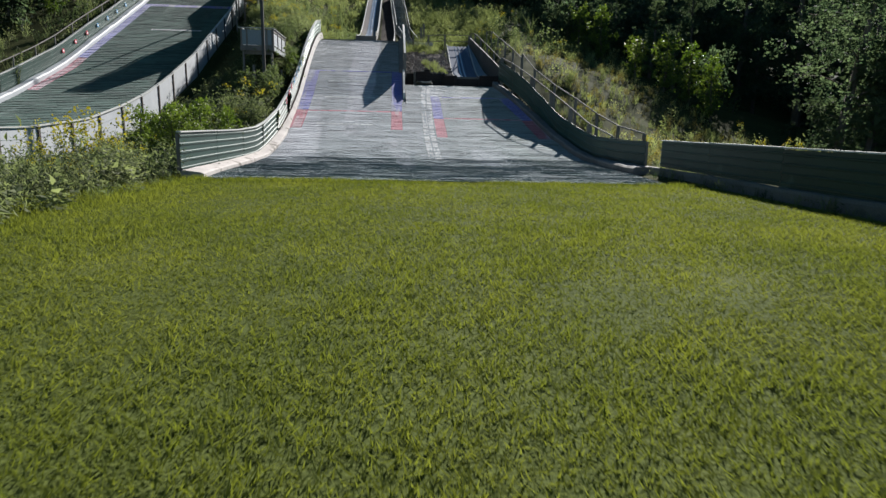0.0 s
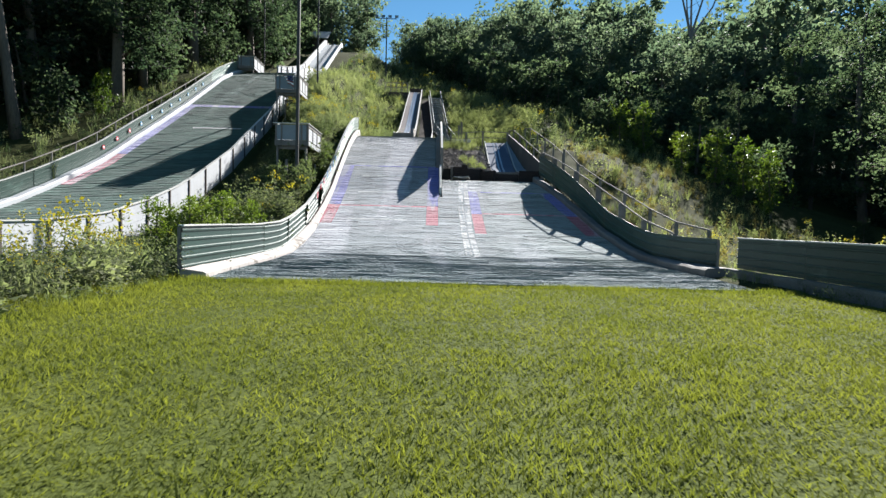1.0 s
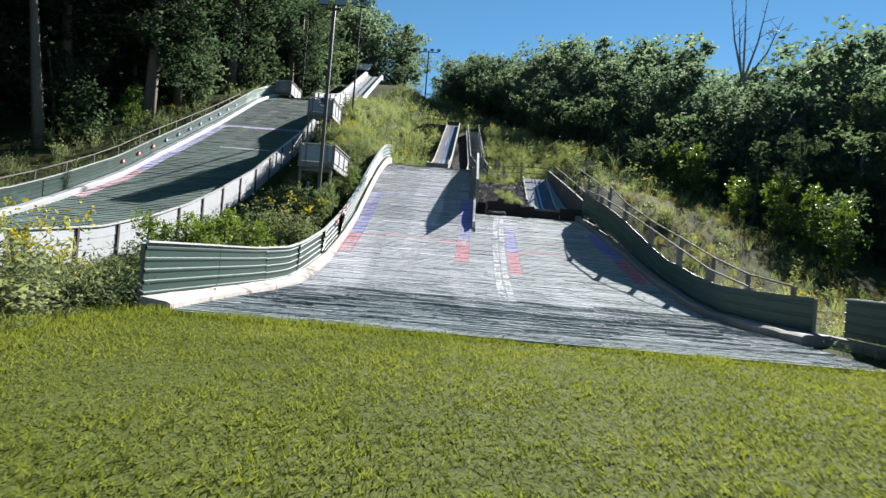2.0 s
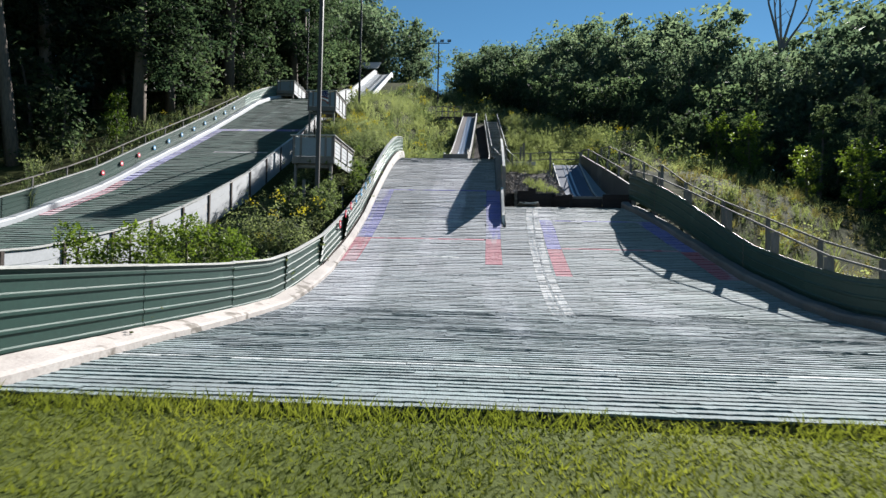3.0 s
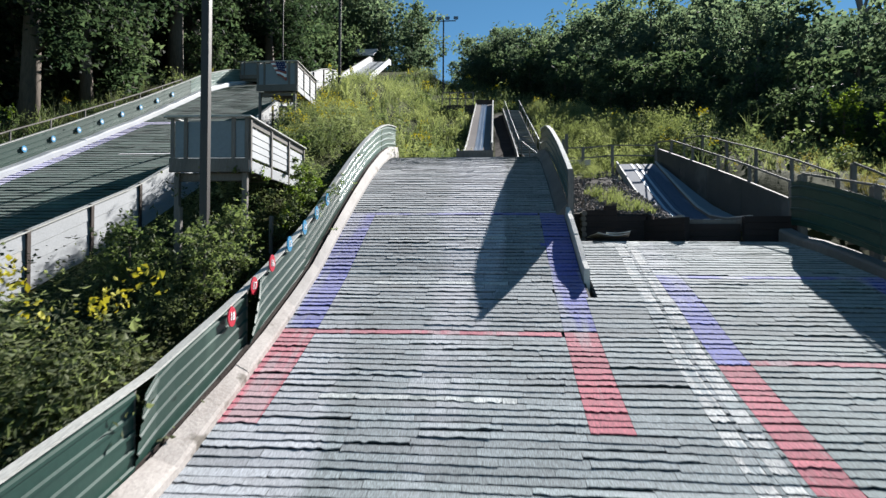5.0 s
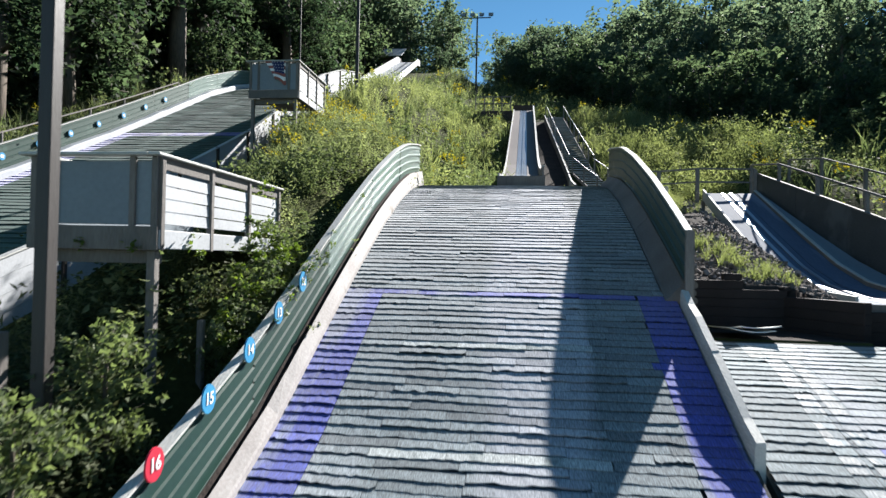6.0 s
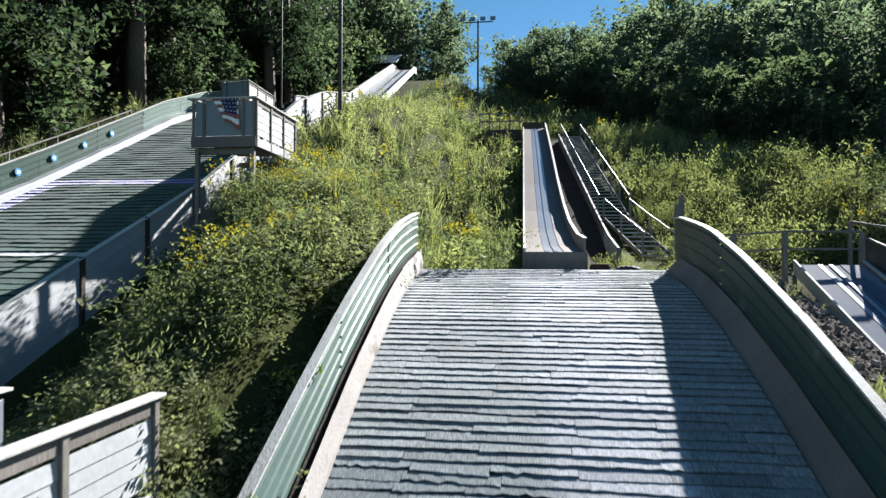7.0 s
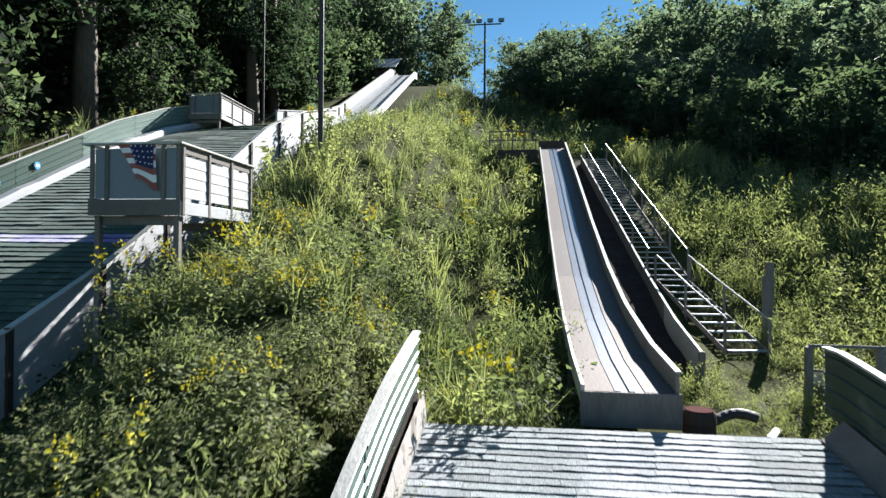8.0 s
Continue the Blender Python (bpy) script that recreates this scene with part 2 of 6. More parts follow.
LAWN = surface("lawn_floor", (0.080, 0.097, 0.026), (0.057, 0.071, 0.019), 0.9, fine=25, coarse=0.35, bump=1.0, spec=0.05, stain=(0.086, 0.100, 0.027), stain_at=0.54, stain_scale=0.35)
BLADE = leafy("grass_blade", (0.118, 0.144, 0.038), (0.178, 0.200, 0.055), (1.48, 1.44, 0.6), 0.8, 0.45, 0.03, 0.3, 0.5)
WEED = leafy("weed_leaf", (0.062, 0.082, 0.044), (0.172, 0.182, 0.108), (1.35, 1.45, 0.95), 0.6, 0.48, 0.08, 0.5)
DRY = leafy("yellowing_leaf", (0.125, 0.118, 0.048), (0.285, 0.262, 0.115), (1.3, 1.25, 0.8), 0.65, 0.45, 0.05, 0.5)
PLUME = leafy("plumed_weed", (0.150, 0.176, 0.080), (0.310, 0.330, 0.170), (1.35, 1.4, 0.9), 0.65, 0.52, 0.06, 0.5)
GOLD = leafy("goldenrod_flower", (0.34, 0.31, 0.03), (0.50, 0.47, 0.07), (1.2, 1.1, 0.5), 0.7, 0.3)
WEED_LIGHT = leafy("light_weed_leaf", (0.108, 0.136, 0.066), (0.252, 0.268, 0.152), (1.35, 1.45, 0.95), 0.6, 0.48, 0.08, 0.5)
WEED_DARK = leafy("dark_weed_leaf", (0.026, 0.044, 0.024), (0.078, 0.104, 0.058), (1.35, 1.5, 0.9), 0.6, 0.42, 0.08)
LEAF = leafy("tree_leaf", (0.036, 0.054, 0.035), (0.092, 0.112, 0.069), (1.5, 1.7, 1.15), 0.65, 0.62, 0.08)
# left wood's shade put into the colour: a darker copy of LEAF
LEAF_SHADED = leafy("shaded_leaf", (0.022, 0.036, 0.025), (0.060, 0.079, 0.049), (1.45, 1.65, 1.1), 0.65, 0.55, 0.08)
# distance haze put into the colour: paler and bluer than the near leaves
LEAF_FAR = leafy("hazed_leaf", (0.060, 0.083, 0.064), (0.138, 0.160, 0.116), (1.45, 1.65, 1.15), 0.65, 0.62, 0.08)
LEAF_MID = leafy("narrow_tree_leaf", (0.055, 0.080, 0.046), (0.142, 0.168, 0.096), (1.5, 1.7, 1.15), 0.65, 0.62, 0.08)
SHRUB_LEAF = leafy("shrub_leaf", (0.070, 0.096, 0.047), (0.185, 0.210, 0.116), (1.35, 1.5, 0.85), 0.6, 0.45, 0.1)
LEAF_PALE = leafy("pale_leaf", (0.06, 0.10, 0.022), (0.14, 0.18, 0.05), (1.5, 1.6, 0.6), 0.45, 0.45)

# ---- mesh helpers ----
class Shape:
    """Collects points and faces of one part."""

    def __init__(self):
        self.v, self.f = [], []

    def add(self, pts, faces):
        n = len(self.v)
        self.v += [tuple(p) for p in pts]
        self.f += [tuple(n + i for i in f) for f in faces]
        return self

    def box(self, x0, x1, y0, y1, z0, z1, m=None, c=0.008):
        """A box with chamfered edges."""
        c = min(c, 0.45 * min(x1 - x0, y1 - y0, z1 - z0))
        lo, hi = (x0, y0, z0), (x1, y1, z1)
        pts, index = [], {}
        for corner in range(8):
            bits = [(corner >> k) & 1 for k in range(3)]
            for axis in range(3):
                p = []
                for k in range(3):
                    edge = hi[k] if bits[k] else lo[k]
                    p.append(edge if k == axis else edge + (-c if bits[k] else c))
                index[corner, axis] = len(pts)
                pts.append(Vector(p))
        faces = []
        for axis in range(3):
            a, b = [k for k in range(3) if k != axis]
            for side in (0, 1):
                q = [(side << axis) | (i << a) | (j << b) for i, j in ((0, 0), (1, 0), (1, 1), (0, 1))]
                flip = (side == 0) != (axis == 1)
                faces.append([index[k, axis] for k in (q[::-1] if flip else q)])
            for i in (0, 1):
                for j in (0, 1):
                    k0 = (i << a) | (j << b)
                    k1 = k0 | (1 << axis)
                    faces.append([index[k0, a], index[k1, a], index[k1, b], index[k0, b]])
        for corner in range(8):
            faces.append([index[corner, k] for k in range(3)])
        if m is not None:
            pts = [m @ p for p in pts]
        return self.add(pts, faces)

    def beam(self, a, b, w, h, c=0.006):
        """A squared timber from a to b, w across and h high."""
        a, b = Vector(a), Vector(b)
        d = b - a
        y = d.normalized()
        x = y.cross(Vector((0, 0, 1)))
        x = x.normalized() if x.length > 1e-4 else Vector((1, 0, 0))
        z = x.cross(y)
        m = Matrix.Translation(a) @ Matrix((x, y, z)).transposed().to_4x4()
        return self.box(-w / 2, w / 2, 0, d.length, -h / 2, h / 2, m, c)

    def tube(self, path, radii, n=8):
        path = [Vector([float(c) for c in p]) for p in path]
        rings = []
        for i, p in enumerate(path):
            d = Vector(path[min(i + 1, len(path) - 1)]) - Vector(path[max(i - 1, 0)])
            d.normalize()
            x = d.orthogonal().normalized() if abs(d.z) < 0.9 else d.cross(Vector((0.3, 1, 0.1))).normalized()
            y = d.cross(x)
            r = float(radii[i]) if hasattr(radii, "__len__") else float(radii)
            rings.append([Vector(p) + r * (math.cos(a) * x + math.sin(a) * y) for a in (2 * math.pi * k / n for k in range(n))])
        return self.loft(rings)

    def loft(self, rings, caps=True):
        n = len(rings[0])
        faces = [(i * n + k, i * n + (k + 1) % n, (i + 1) * n + (k + 1) % n, (i + 1) * n + k) for i in range(len(rings) - 1) for k in range(n)]
        if caps:
            faces += [tuple(range(n))[::-1], tuple((len(rings) - 1) * n + k for k in range(n))]
        return self.add([p for r in rings for p in r], faces)

    def mesh(self, name, *materials, smooth=False):
        me = bpy.data.meshes.new(name)
        me.from_pydata(self.v, [], self.f)
        bm = bmesh.new()
        bm.from_mesh(me)
        bmesh.ops.recalc_face_normals(bm, faces=bm.faces)
        bm.to_mesh(me)
        bm.free()
        for m in materials:
            me.materials.append(m)
        if smooth:
            me.polygons.foreach_set("use_smooth", [True] * len(me.polygons))
        return me


def part(name, shape, material, parent=None, label="", smooth=False):
    me = shape.mesh(name, material, smooth=smooth) if isinstance(shape, Shape) else shape
    ob = new(name, me)
    ob.parent = parent
    return tagged(ob, label) if label else ob


def thing(name, label, category, group="", kind="", at=(0, 0, 0)):
    ob = new(name)
    ob.location = at
    ob.empty_display_size = 0.2
    return tagged(ob, label, category, group, kind)


def raw(name, verts, faces, materials, slots=None, smooth=False):
    """A mesh from arrays: verts (n, 3), faces (m, 3 or 4)."""
    me = bpy.data.meshes.new(name)
    verts, faces = np.asarray(verts, np.float32), np.asarray(faces, np.int32)
    k = faces.shape[1]
    me.vertices.add(len(verts)), me.loops.add(faces.size), me.polygons.add(len(faces))
    me.vertices.foreach_set("co", verts.ravel())
    me.loops.foreach_set("vertex_index", faces.ravel())
    me.polygons.foreach_set("loop_start", np.arange(0, faces.size, k, dtype=np.int32))
    for m in materials:
        me.materials.append(m)
    if slots is not None:
        me.polygons.foreach_set("material_index", np.asarray(slots, np.int32))
    me.polygons.foreach_set("use_smooth", np.full(len(faces), bool(smooth)))
    me.update(calc_edges=True)
    return me


# ---- the lie of the land ----
P_Y = [-900, 17, 24, 27, 29, 32, 34.4, 36, 38.4, 40.9, 43, 45, 47.2, 49, 51.2]
P_Z = [0.03, 0.03, 0.04, 0.12, 0.38, 0.98, 1.72, 2.28, 3.25, 4.5, 5.5, 6.4, 7.25, 7.78, 8.15]
B_Y = [-900, 18, 24, 28.3, 32, 35, 38, 43.5, 48, 52, 57.7, 63, 66, 70, 74]
B_Z = [0.05, 0.05, 0.12, 0.45, 1.15, 1.9, 2.85, 4.85, 6.95, 8.75, 11.4, 14.0, 15.5, 17.1, 18.3]


def small_hill(y):
    return np.interp(y, P_Y, P_Z)


def side_lane(y):
    """The lower right lane leaves the main one at y = 37 and climbs less steeply."""
    return np.interp(y, [-900, 36.0, 38.4, 40, 42.4], [0, 0, 0.06, 0.35, 0.95]) * -1 + small_hill(y)


def big_hill(y):
    return np.interp(y, B_Y, B_Z)


def left_edge(y):
    return np.interp(y, [17, 20, 31, 34.5, 40, 51], [-5.40, -5.57, -5.62, -5.74, -5.80, -5.88])


def right_edge(y):
    return np.interp(y, [17, 21, 26, 31, 35, 39.7, 42], [7.7, 8.15, 8.35, 8.2, 7.75, 6.75, 6.5])


def fence_right(y):
    return right_edge(y) + np.interp(y, [17, 22, 26], [1.15, 0.8, 0.45])


def crib_line(x):
    """Where the timber retaining wall above the right-hand lane stands."""
    return np.interp(x, [0, 3.2, 4.0], [44.5, 44.5, 42.8])


def land(x, y):
    x, y = np.asarray(x, float), np.asarray(y, float)
    mid = np.where(y < 51.1, small_hill(y) - 0.35, np.interp(y, [51.1, 53, 57, 60, 65, 78, 98, 111, 125, 160, 400], [7.6, 7.7, 8.3, 9.2, 11.1, 16.4, 23, 28, 31, 34, 36]))
    far_left = np.where(y < 74, big_hill(y), np.interp(y, [74, 84, 98, 111, 118, 160, 400], [17.6, 20.2, 25.6, 30.6, 33, 36, 36]))
    pit = np.where(y < 43.1, side_lane(np.minimum(y, 42.4)) - 0.4, np.interp(y, [43.1, 54, 57, 59, 62, 65, 78, 98, 111, 125, 160, 400], [4.75, 7.85, 8.2, 8.55, 9.75, 11.1, 16.2, 22.5, 27, 30, 33, 36]))
    pit = np.where((y > 42.42) & (y < crib_line(x)) & (x < 3.95), 4.22, pit)
    under = np.interp(y, [43.1, 45, 46.5, 48, 50, 54, 57, 65], [4.3, 4.35, 4.5, 4.95, 5.8, 7.6, 8.2, 11.1])
    pit = np.where((x > 3.95) & (y > 43.1) & (y < 57), under, pit)
    right = np.where(y < 51, 0.93 * small_hill(y - 0.5) + 0.05, np.interp(y, [51, 57, 65, 78, 98, 125, 160, 400], [7.7, 9.6, 12.2, 16, 21.5, 28, 32, 36]))
    right = right - np.clip(0.25 * (x - 12), 0, 9.0) * np.clip((y - 24) / 26, 0, 1)
    s = np.clip((x + 13.4) / 7.0, 0, 1)
    bulge = np.minimum(1, np.minimum(np.where(y > 48, 2.0 * s, 2.0 * s ** 1.4), np.where(y > 54, 1.4, 7) * (1 - s))) * np.interp(y, [20, 26, 29, 31, 33, 36, 42, 50, 56, 61, 66, 75, 85], [0.0, 0.1, 0.45, 0.75, 0.95, 1.25, 1.45, 1.7, 2.2, 3.0, 2.6, 1.4, 0.5])
    bank = far_left * (1 - s) + mid * s + bulge - 0.35 * (1 - s) * (y < 50) - 0.8 * np.exp(-((x + 13.2) / 1.1) ** 2) * np.interp(y, [36, 40, 56, 60], [0, 1, 1, 0])
    z = np.where(x < -22.4, far_left + 0.25 + 0.05 * (-22.4 - x) * np.clip((y - 15) / 20, 0, 1),
                 np.where(x < -13.4, np.where(y < 74, far_left - 0.45, far_left), np.where(x < -6.3, bank, np.where(x < 0.45, mid, np.where(x < 7.0, pit, right)))))
    blend = np.clip((x - 7.0) / 1.6, 0, 1)
    z = np.where((x >= 7.0) & (x < 8.6), pit * (1 - blend) + right * blend, z)
    return np.where(y < 17, np.where(x < -6.3, z * 0.5, 0.0), z)


def ground():
    xs = np.unique(np.concatenate([[-900, -500, -300, -180, -120, -90], np.arange(-75, -26, 3.0), np.arange(-26, 14, 0.7), np.arange(14, 50, 2.5), [55, 65, 80, 110, 160, 260, 500, 900], np.arange(3.2, 4.0, 0.1), [-22.39, -22.41, -13.39, -13.41, -6.31, -6.29, 0.44, 0.46, 3.94, 3.96]]))
    ys = np.unique(np.concatenate([[-900, -400, -200, -100, -50, -25, -12, -5], np.arange(0, 60, 0.7), np.arange(42.4, 44.7, 0.1), np.arange(60, 130, 2.0), [135, 145, 160, 200, 300, 400, 700, 1500]]))
    X, Y = np.meshgrid(xs, ys)
    Z = land(X, Y)
    rough = np.array([[noise.noise((x * 0.45, y * 0.45, 3.1)) + 0.5 * noise.noise((x * 1.3, y * 1.3, 7.7)) for x in xs] for y in ys])
    wild = np.where(Y < 17.2, np.where(X < -7, 0.10, 0.015), 0.16)
    on_jump = ((X > -6.3) & (X < 9.2) & (Y > 16) & (Y < 51)) | ((X > 3.5) & (X < 7.2) & (Y < 57) & (Y > 40)) | ((X > -22.4) & (X < -13.4) & (Y < 75))
    Z = Z + rough * np.where(on_jump, 0.0, wild)
    n, k = len(ys), len(xs)
    i, j = np.meshgrid(np.arange(n - 1), np.arange(k - 1), indexing="ij")
    a = (i * k + j).ravel()
    faces = np.stack([a, a + 1, a + k + 1, a + k], 1)
    cx, cy = (X[:-1, :-1] + X[1:, 1:]).ravel() / 2, (Y[:-1, :-1] + Y[1:, 1:]).ravel() / 2
    ragged = np.array([11 + 6 * noise.noise((x * 0.25, 0.0, 5.0)) + 3 * noise.noise((x * 0.6, y * 0.6, 6.0)) for x, y in zip(cx, cy)])
    slots = np.where(cy < np.where((cx < -7) | (cx > 9.3), ragged, 17.2), 1, np.where(((cx > 0.5) & (cx < 4.4) & (cy > 42.5) & (cy < 54.5)) | ((cx > -1.75) & (cx < -0.2) & (cy > 55) & (cy < 78)), 2, 0))
    me = raw("ground", np.stack([X.ravel(), Y.ravel(), Z.ravel()], 1), faces, [SOIL, LAWN, DIRT], slots, True)
    tagged(new("ground", me), "mown lawn in front of a weedy hillside", "ground", kind="structure")


ground()

# ---- plastic mats ----
STEP, BIG_STEP = 0.19, 0.33


def lane_rows(height, y0, y1, step=STEP):
    """Rows of mats up a slope: the place of each lower edge and its tilt."""
    ys = np.linspace(y0, y1, 2000)
    zs = height(ys)
    s = np.concatenate([[0], np.cumsum(np.hypot(np.diff(ys), np.diff(zs)))])
    out = []
    for d in np.arange(0, s[-1], step):
        y = float(np.interp(d, s, ys))
        up = min(y + 0.25, y1)
        out.append((y, float(height(y)), math.atan2(float(height(up) - height(y - 0.05)), up - y + 0.05)))
    return out


def mat_points(rng, width, proud=0.009, columns=12, lift=1.0, step=STEP):
    """One brush mat, lower edge at v = 0: ragged lip, open groove below the mat above."""
    u = np.linspace(0, width, columns)
    sag = np.cumsum(rng.normal(0, 0.003, columns))
    ragged, frayed = sag + rng.uniform(-0.012, 0.010, columns), rng.uniform(-0.005, 0.005, columns)
    torn = rng.uniform() < 0.2
    if torn:
        ragged = ragged + rng.uniform(0.0, 0.04, columns)
    lip = proud * rng.uniform(0.6, 1.5) + rng.uniform(-0.002, 0.003, columns) + lift * (rng.uniform(0, 0.004) + rng.uniform(0, 0.005, columns) if torn else 0.0)
    row = lambda v, n: np.stack([u, v * np.ones(columns), n * np.ones(columns)], 1)
    pts = np.concatenate([row(step + 0.045, -0.028), row(step + 0.004, -0.028), row(step - 0.014 + frayed, 0.001), row(ragged, lip), row(ragged + 0.012, lip - 0.03)])
    faces = [(r * columns + k, (r + 1) * columns + k, (r + 1) * columns + k + 1, r * columns + k + 1) for r in range(4) for k in range(columns - 1)]
    return pts, np.array(faces)


def split_row(rng, x0, x1, stops):
    """Cuts a row into mats of 0.8 to 1.5 m, also at the colour stops."""
    cuts = sorted([x0, x1] + [s for s in stops if x0 + 0.1 < s < x1 - 0.1])
    out = []
    for a, b in zip(cuts, cuts[1:]):
        x = a - rng.uniform(0, 0.5) if b - a > 1.5 else a
        while x < b - 0.05:
            w = rng.uniform(0.8, 1.5) if b - a > 1.5 else b - a
            lo, hi = max(x, a), min(x + w, b)
            if hi - lo > 0.06:
                out.append((lo, hi - 0.006))
            x += w
    return out


def lay_mats(owner, rows, edges, stops, colour, singly, seed, green=None, columns=14, step=STEP):
    """Mats of one slope; those for which singly(x, y) is true are parts of their own."""
    rng = np.random.default_rng(seed)
    shared = [raw("mat", *mat_points(rng, 1.0, 0.0155), [MAT_GREEN_PIECE]) for _ in range(10)]
    tinted = {id(m): [raw("mat", *mat_points(rng, 1.0), [m]) for _ in range(3)] for m in (MAT_RED, MAT_BLUE, MAT_WHITE)}
    V, Fc, S, n = [], [], [], 0
    kinds = [green or MAT_GREEN, MAT_RED, MAT_BLUE, MAT_WHITE, MAT_WORN]
    alone = []
    for y, z, tilt in rows:
        a, b = edges(y)
        for lo, hi in split_row(rng, a, b, stops(y)):
            paint = colour((lo + hi) / 2, y)
            yaw, slip = rng.normal(0, 0.008), rng.normal(0, 0.007)
            if singly((lo + hi) / 2, y):
                alone.append((lo, hi, y + slip * math.cos(tilt), z + slip * math.sin(tilt), tilt, yaw, paint))
                continue
            p, f = mat_points(rng, hi - lo, 0.0118 * step / STEP, columns, min(1.0, 0.25 + tilt * 2), step)
            p[:, 1] += slip
            c, s = math.cos(tilt), math.sin(tilt)
            q = np.stack([lo + p[:, 0], y + p[:, 1] * c - p[:, 2] * s + yaw * p[:, 0], z + p[:, 1] * s + p[:, 2] * c + yaw * p[:, 0] * s], 1)
            sway = 0.022 * np.sin(q[:, 0] * 0.9 + y * 2.1) * np.sin(q[:, 0] * 0.37 + y * 0.7)
            q[:, 1] += sway
            q[:, 2] += sway * math.tan(tilt)
            V.append(q), Fc.append(f + n), S.append(np.full(len(f), [MAT_GREEN, MAT_RED, MAT_BLUE, MAT_WHITE, MAT_WORN].index(paint)))
            n += len(q)
    field = new("mat_field", raw("mat_field", np.concatenate(V), np.concatenate(Fc), kinds, np.concatenate(S)))
    field.parent = owner
    tagged(field, "overlapping rows of faded plastic brush mats", kind="stuff")
    for lo, hi, y, z, tilt, yaw, paint in alone:
        pool = shared if paint is MAT_GREEN else tinted[id(paint)]
        ob = new("mat", pool[int(rng.integers(len(pool)))])
        ob.parent = owner
        ob.matrix_basis = Matrix.Translation((lo, y, z)) @ Euler((tilt, 0, yaw)).to_matrix().to_4x4() @ Matrix.Diagonal((hi - lo, 1, 1, 1))


def slope_body(owner, height, edges, y0, y1, deep=0.5):
    ys = np.linspace(y0, y1, 60)
    rings = []
    for y in ys:
        a, b = edges(y)
        z = float(height(y))
        rings.append([(a, y, z - 0.025), (b, y, z - 0.025), (b, y, z - deep), (a, y, z - deep)])
    part("bed", Shape().loft(rings), MAT_BED, owner)


def colour_main(x, y):
    if 19.35 < y < 19.56:
        return MAT_WHITE
    if x < -5.0 or -0.45 < x < 0.25:
        if 33.0 < y < 36.0:
            return MAT_RED
        if 36.0 <= y < 41.9:
            return MAT_BLUE
    if x < 0.4 and 35.75 < y < 36.0:
        return MAT_RED
    if x < 0.4 and 41.68 < y < 41.92:
        return MAT_BLUE
    if -4.4 < x < -1.35 and (33.65 < y < 33.9 or 38.0 < y < 38.2 or 40.1 < y < 40.3):
        return MAT_WHITE
    if y > 41.3 and 1.4 < x < 2.4:
        return MAT_WHITE
    a, b, c, d = worn_edges(y)
    if 26.3 < y < 41.3 and (a < x < b or c < x < d) and math.sin(x * 57.0 + y * 91.7) < float(np.interp(y, [26.3, 29], [0.2, 0.93])):
        return MAT_WORN
    if 2.02 < x < 2.6 or x > right_edge(y) - 0.65:
        if 31.9 < y < 35.0:
            return MAT_RED
        if 35.0 <= y < 38.75:
            return MAT_BLUE
    if x > 2.0 and 38.55 < y < 38.75:
        return MAT_BLUE
    if x > 2.6 and 34.85 < y < 35.1:
        return MAT_RED
    return MAT_GREEN


def worn_edges(y):
    """Two narrow columns of bleached mats run down the right-hand lane."""
    a = float(np.interp(y, [26, 36, 38.9, 41], [1.34, 1.38, 1.46, 1.62]))
    return a - 0.02, a + 0.25, a + 0.32, min(a + 0.58, 2.02) if y < 39.3 else a + 0.58


def stops_main(y):
    s = list(worn_edges(y)) if y > 26.3 else []
    if y > 41.3:
        s = [1.4, 2.4]
    if 33.0 < y < 41.95:
        s += [-5.1, -0.38, 0.24]
    if 33.65 < y < 33.9 or 38.0 < y < 38.2 or 40.1 < y < 40.3:
        s += [-4.4, -1.35]
    if 31.9 < y < 39.3:
        s = [q for q in s if abs(q - 2.02) > 0.06] + [2.02, 2.58, float(right_edge(y)) - 0.7]
    return s


landing = thing("landing_slope", "ski jump landing slope covered with faded green plastic mats", "landing slope")
slope_body(landing, lambda y: small_hill(y) - 0.02, lambda y: (float(left_edge(y)), 0.36 if y > 37.2 else float(right_edge(y))), 17.2, 51.2)
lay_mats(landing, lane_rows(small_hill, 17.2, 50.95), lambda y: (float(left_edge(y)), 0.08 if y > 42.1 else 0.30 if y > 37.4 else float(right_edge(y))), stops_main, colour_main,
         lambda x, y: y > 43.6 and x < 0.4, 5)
side = thing("landing_slope", "smaller landing lane with plastic mats beside the main slope", "landing slope")
slope_body(side, lambda y: side_lane(y) - 0.02, lambda y: (0.46, float(right_edge(y))), 37.2, 42.3)
lay_mats(side, lane_rows(side_lane, 37.4, 42.1), lambda y: (0.5, float(right_edge(y))), stops_main, colour_main, lambda x, y: False, 6)
big = thing("landing_slope", "larger ski jump landing slope with green plastic mats", "landing slope")


def colour_big(x, y):
    if x < -21.2:
        if 38.5 < y < 45.0:
            return MAT_RED
        if 45.0 <= y < 57.0:
            return MAT_BLUE
    if 57.2 < y < 57.55:
        return MAT_BLUE
    if 51.2 < y < 51.45 and -19.5 < x < -15:
        return MAT_WHITE
    return MAT_GREEN


slope_body(big, lambda y: big_hill(y) - 0.02, lambda y: (-21.9, -13.75), 19, 74)
lay_mats(big, lane_rows(big_hill, 19, 73.8, BIG_STEP), lambda y: (-21.85, -13.8), lambda y: [-21.2] if 38.5 < y < 57 else [], colour_big, lambda x, y: False, 7, MAT_DEEP, 6, BIG_STEP)


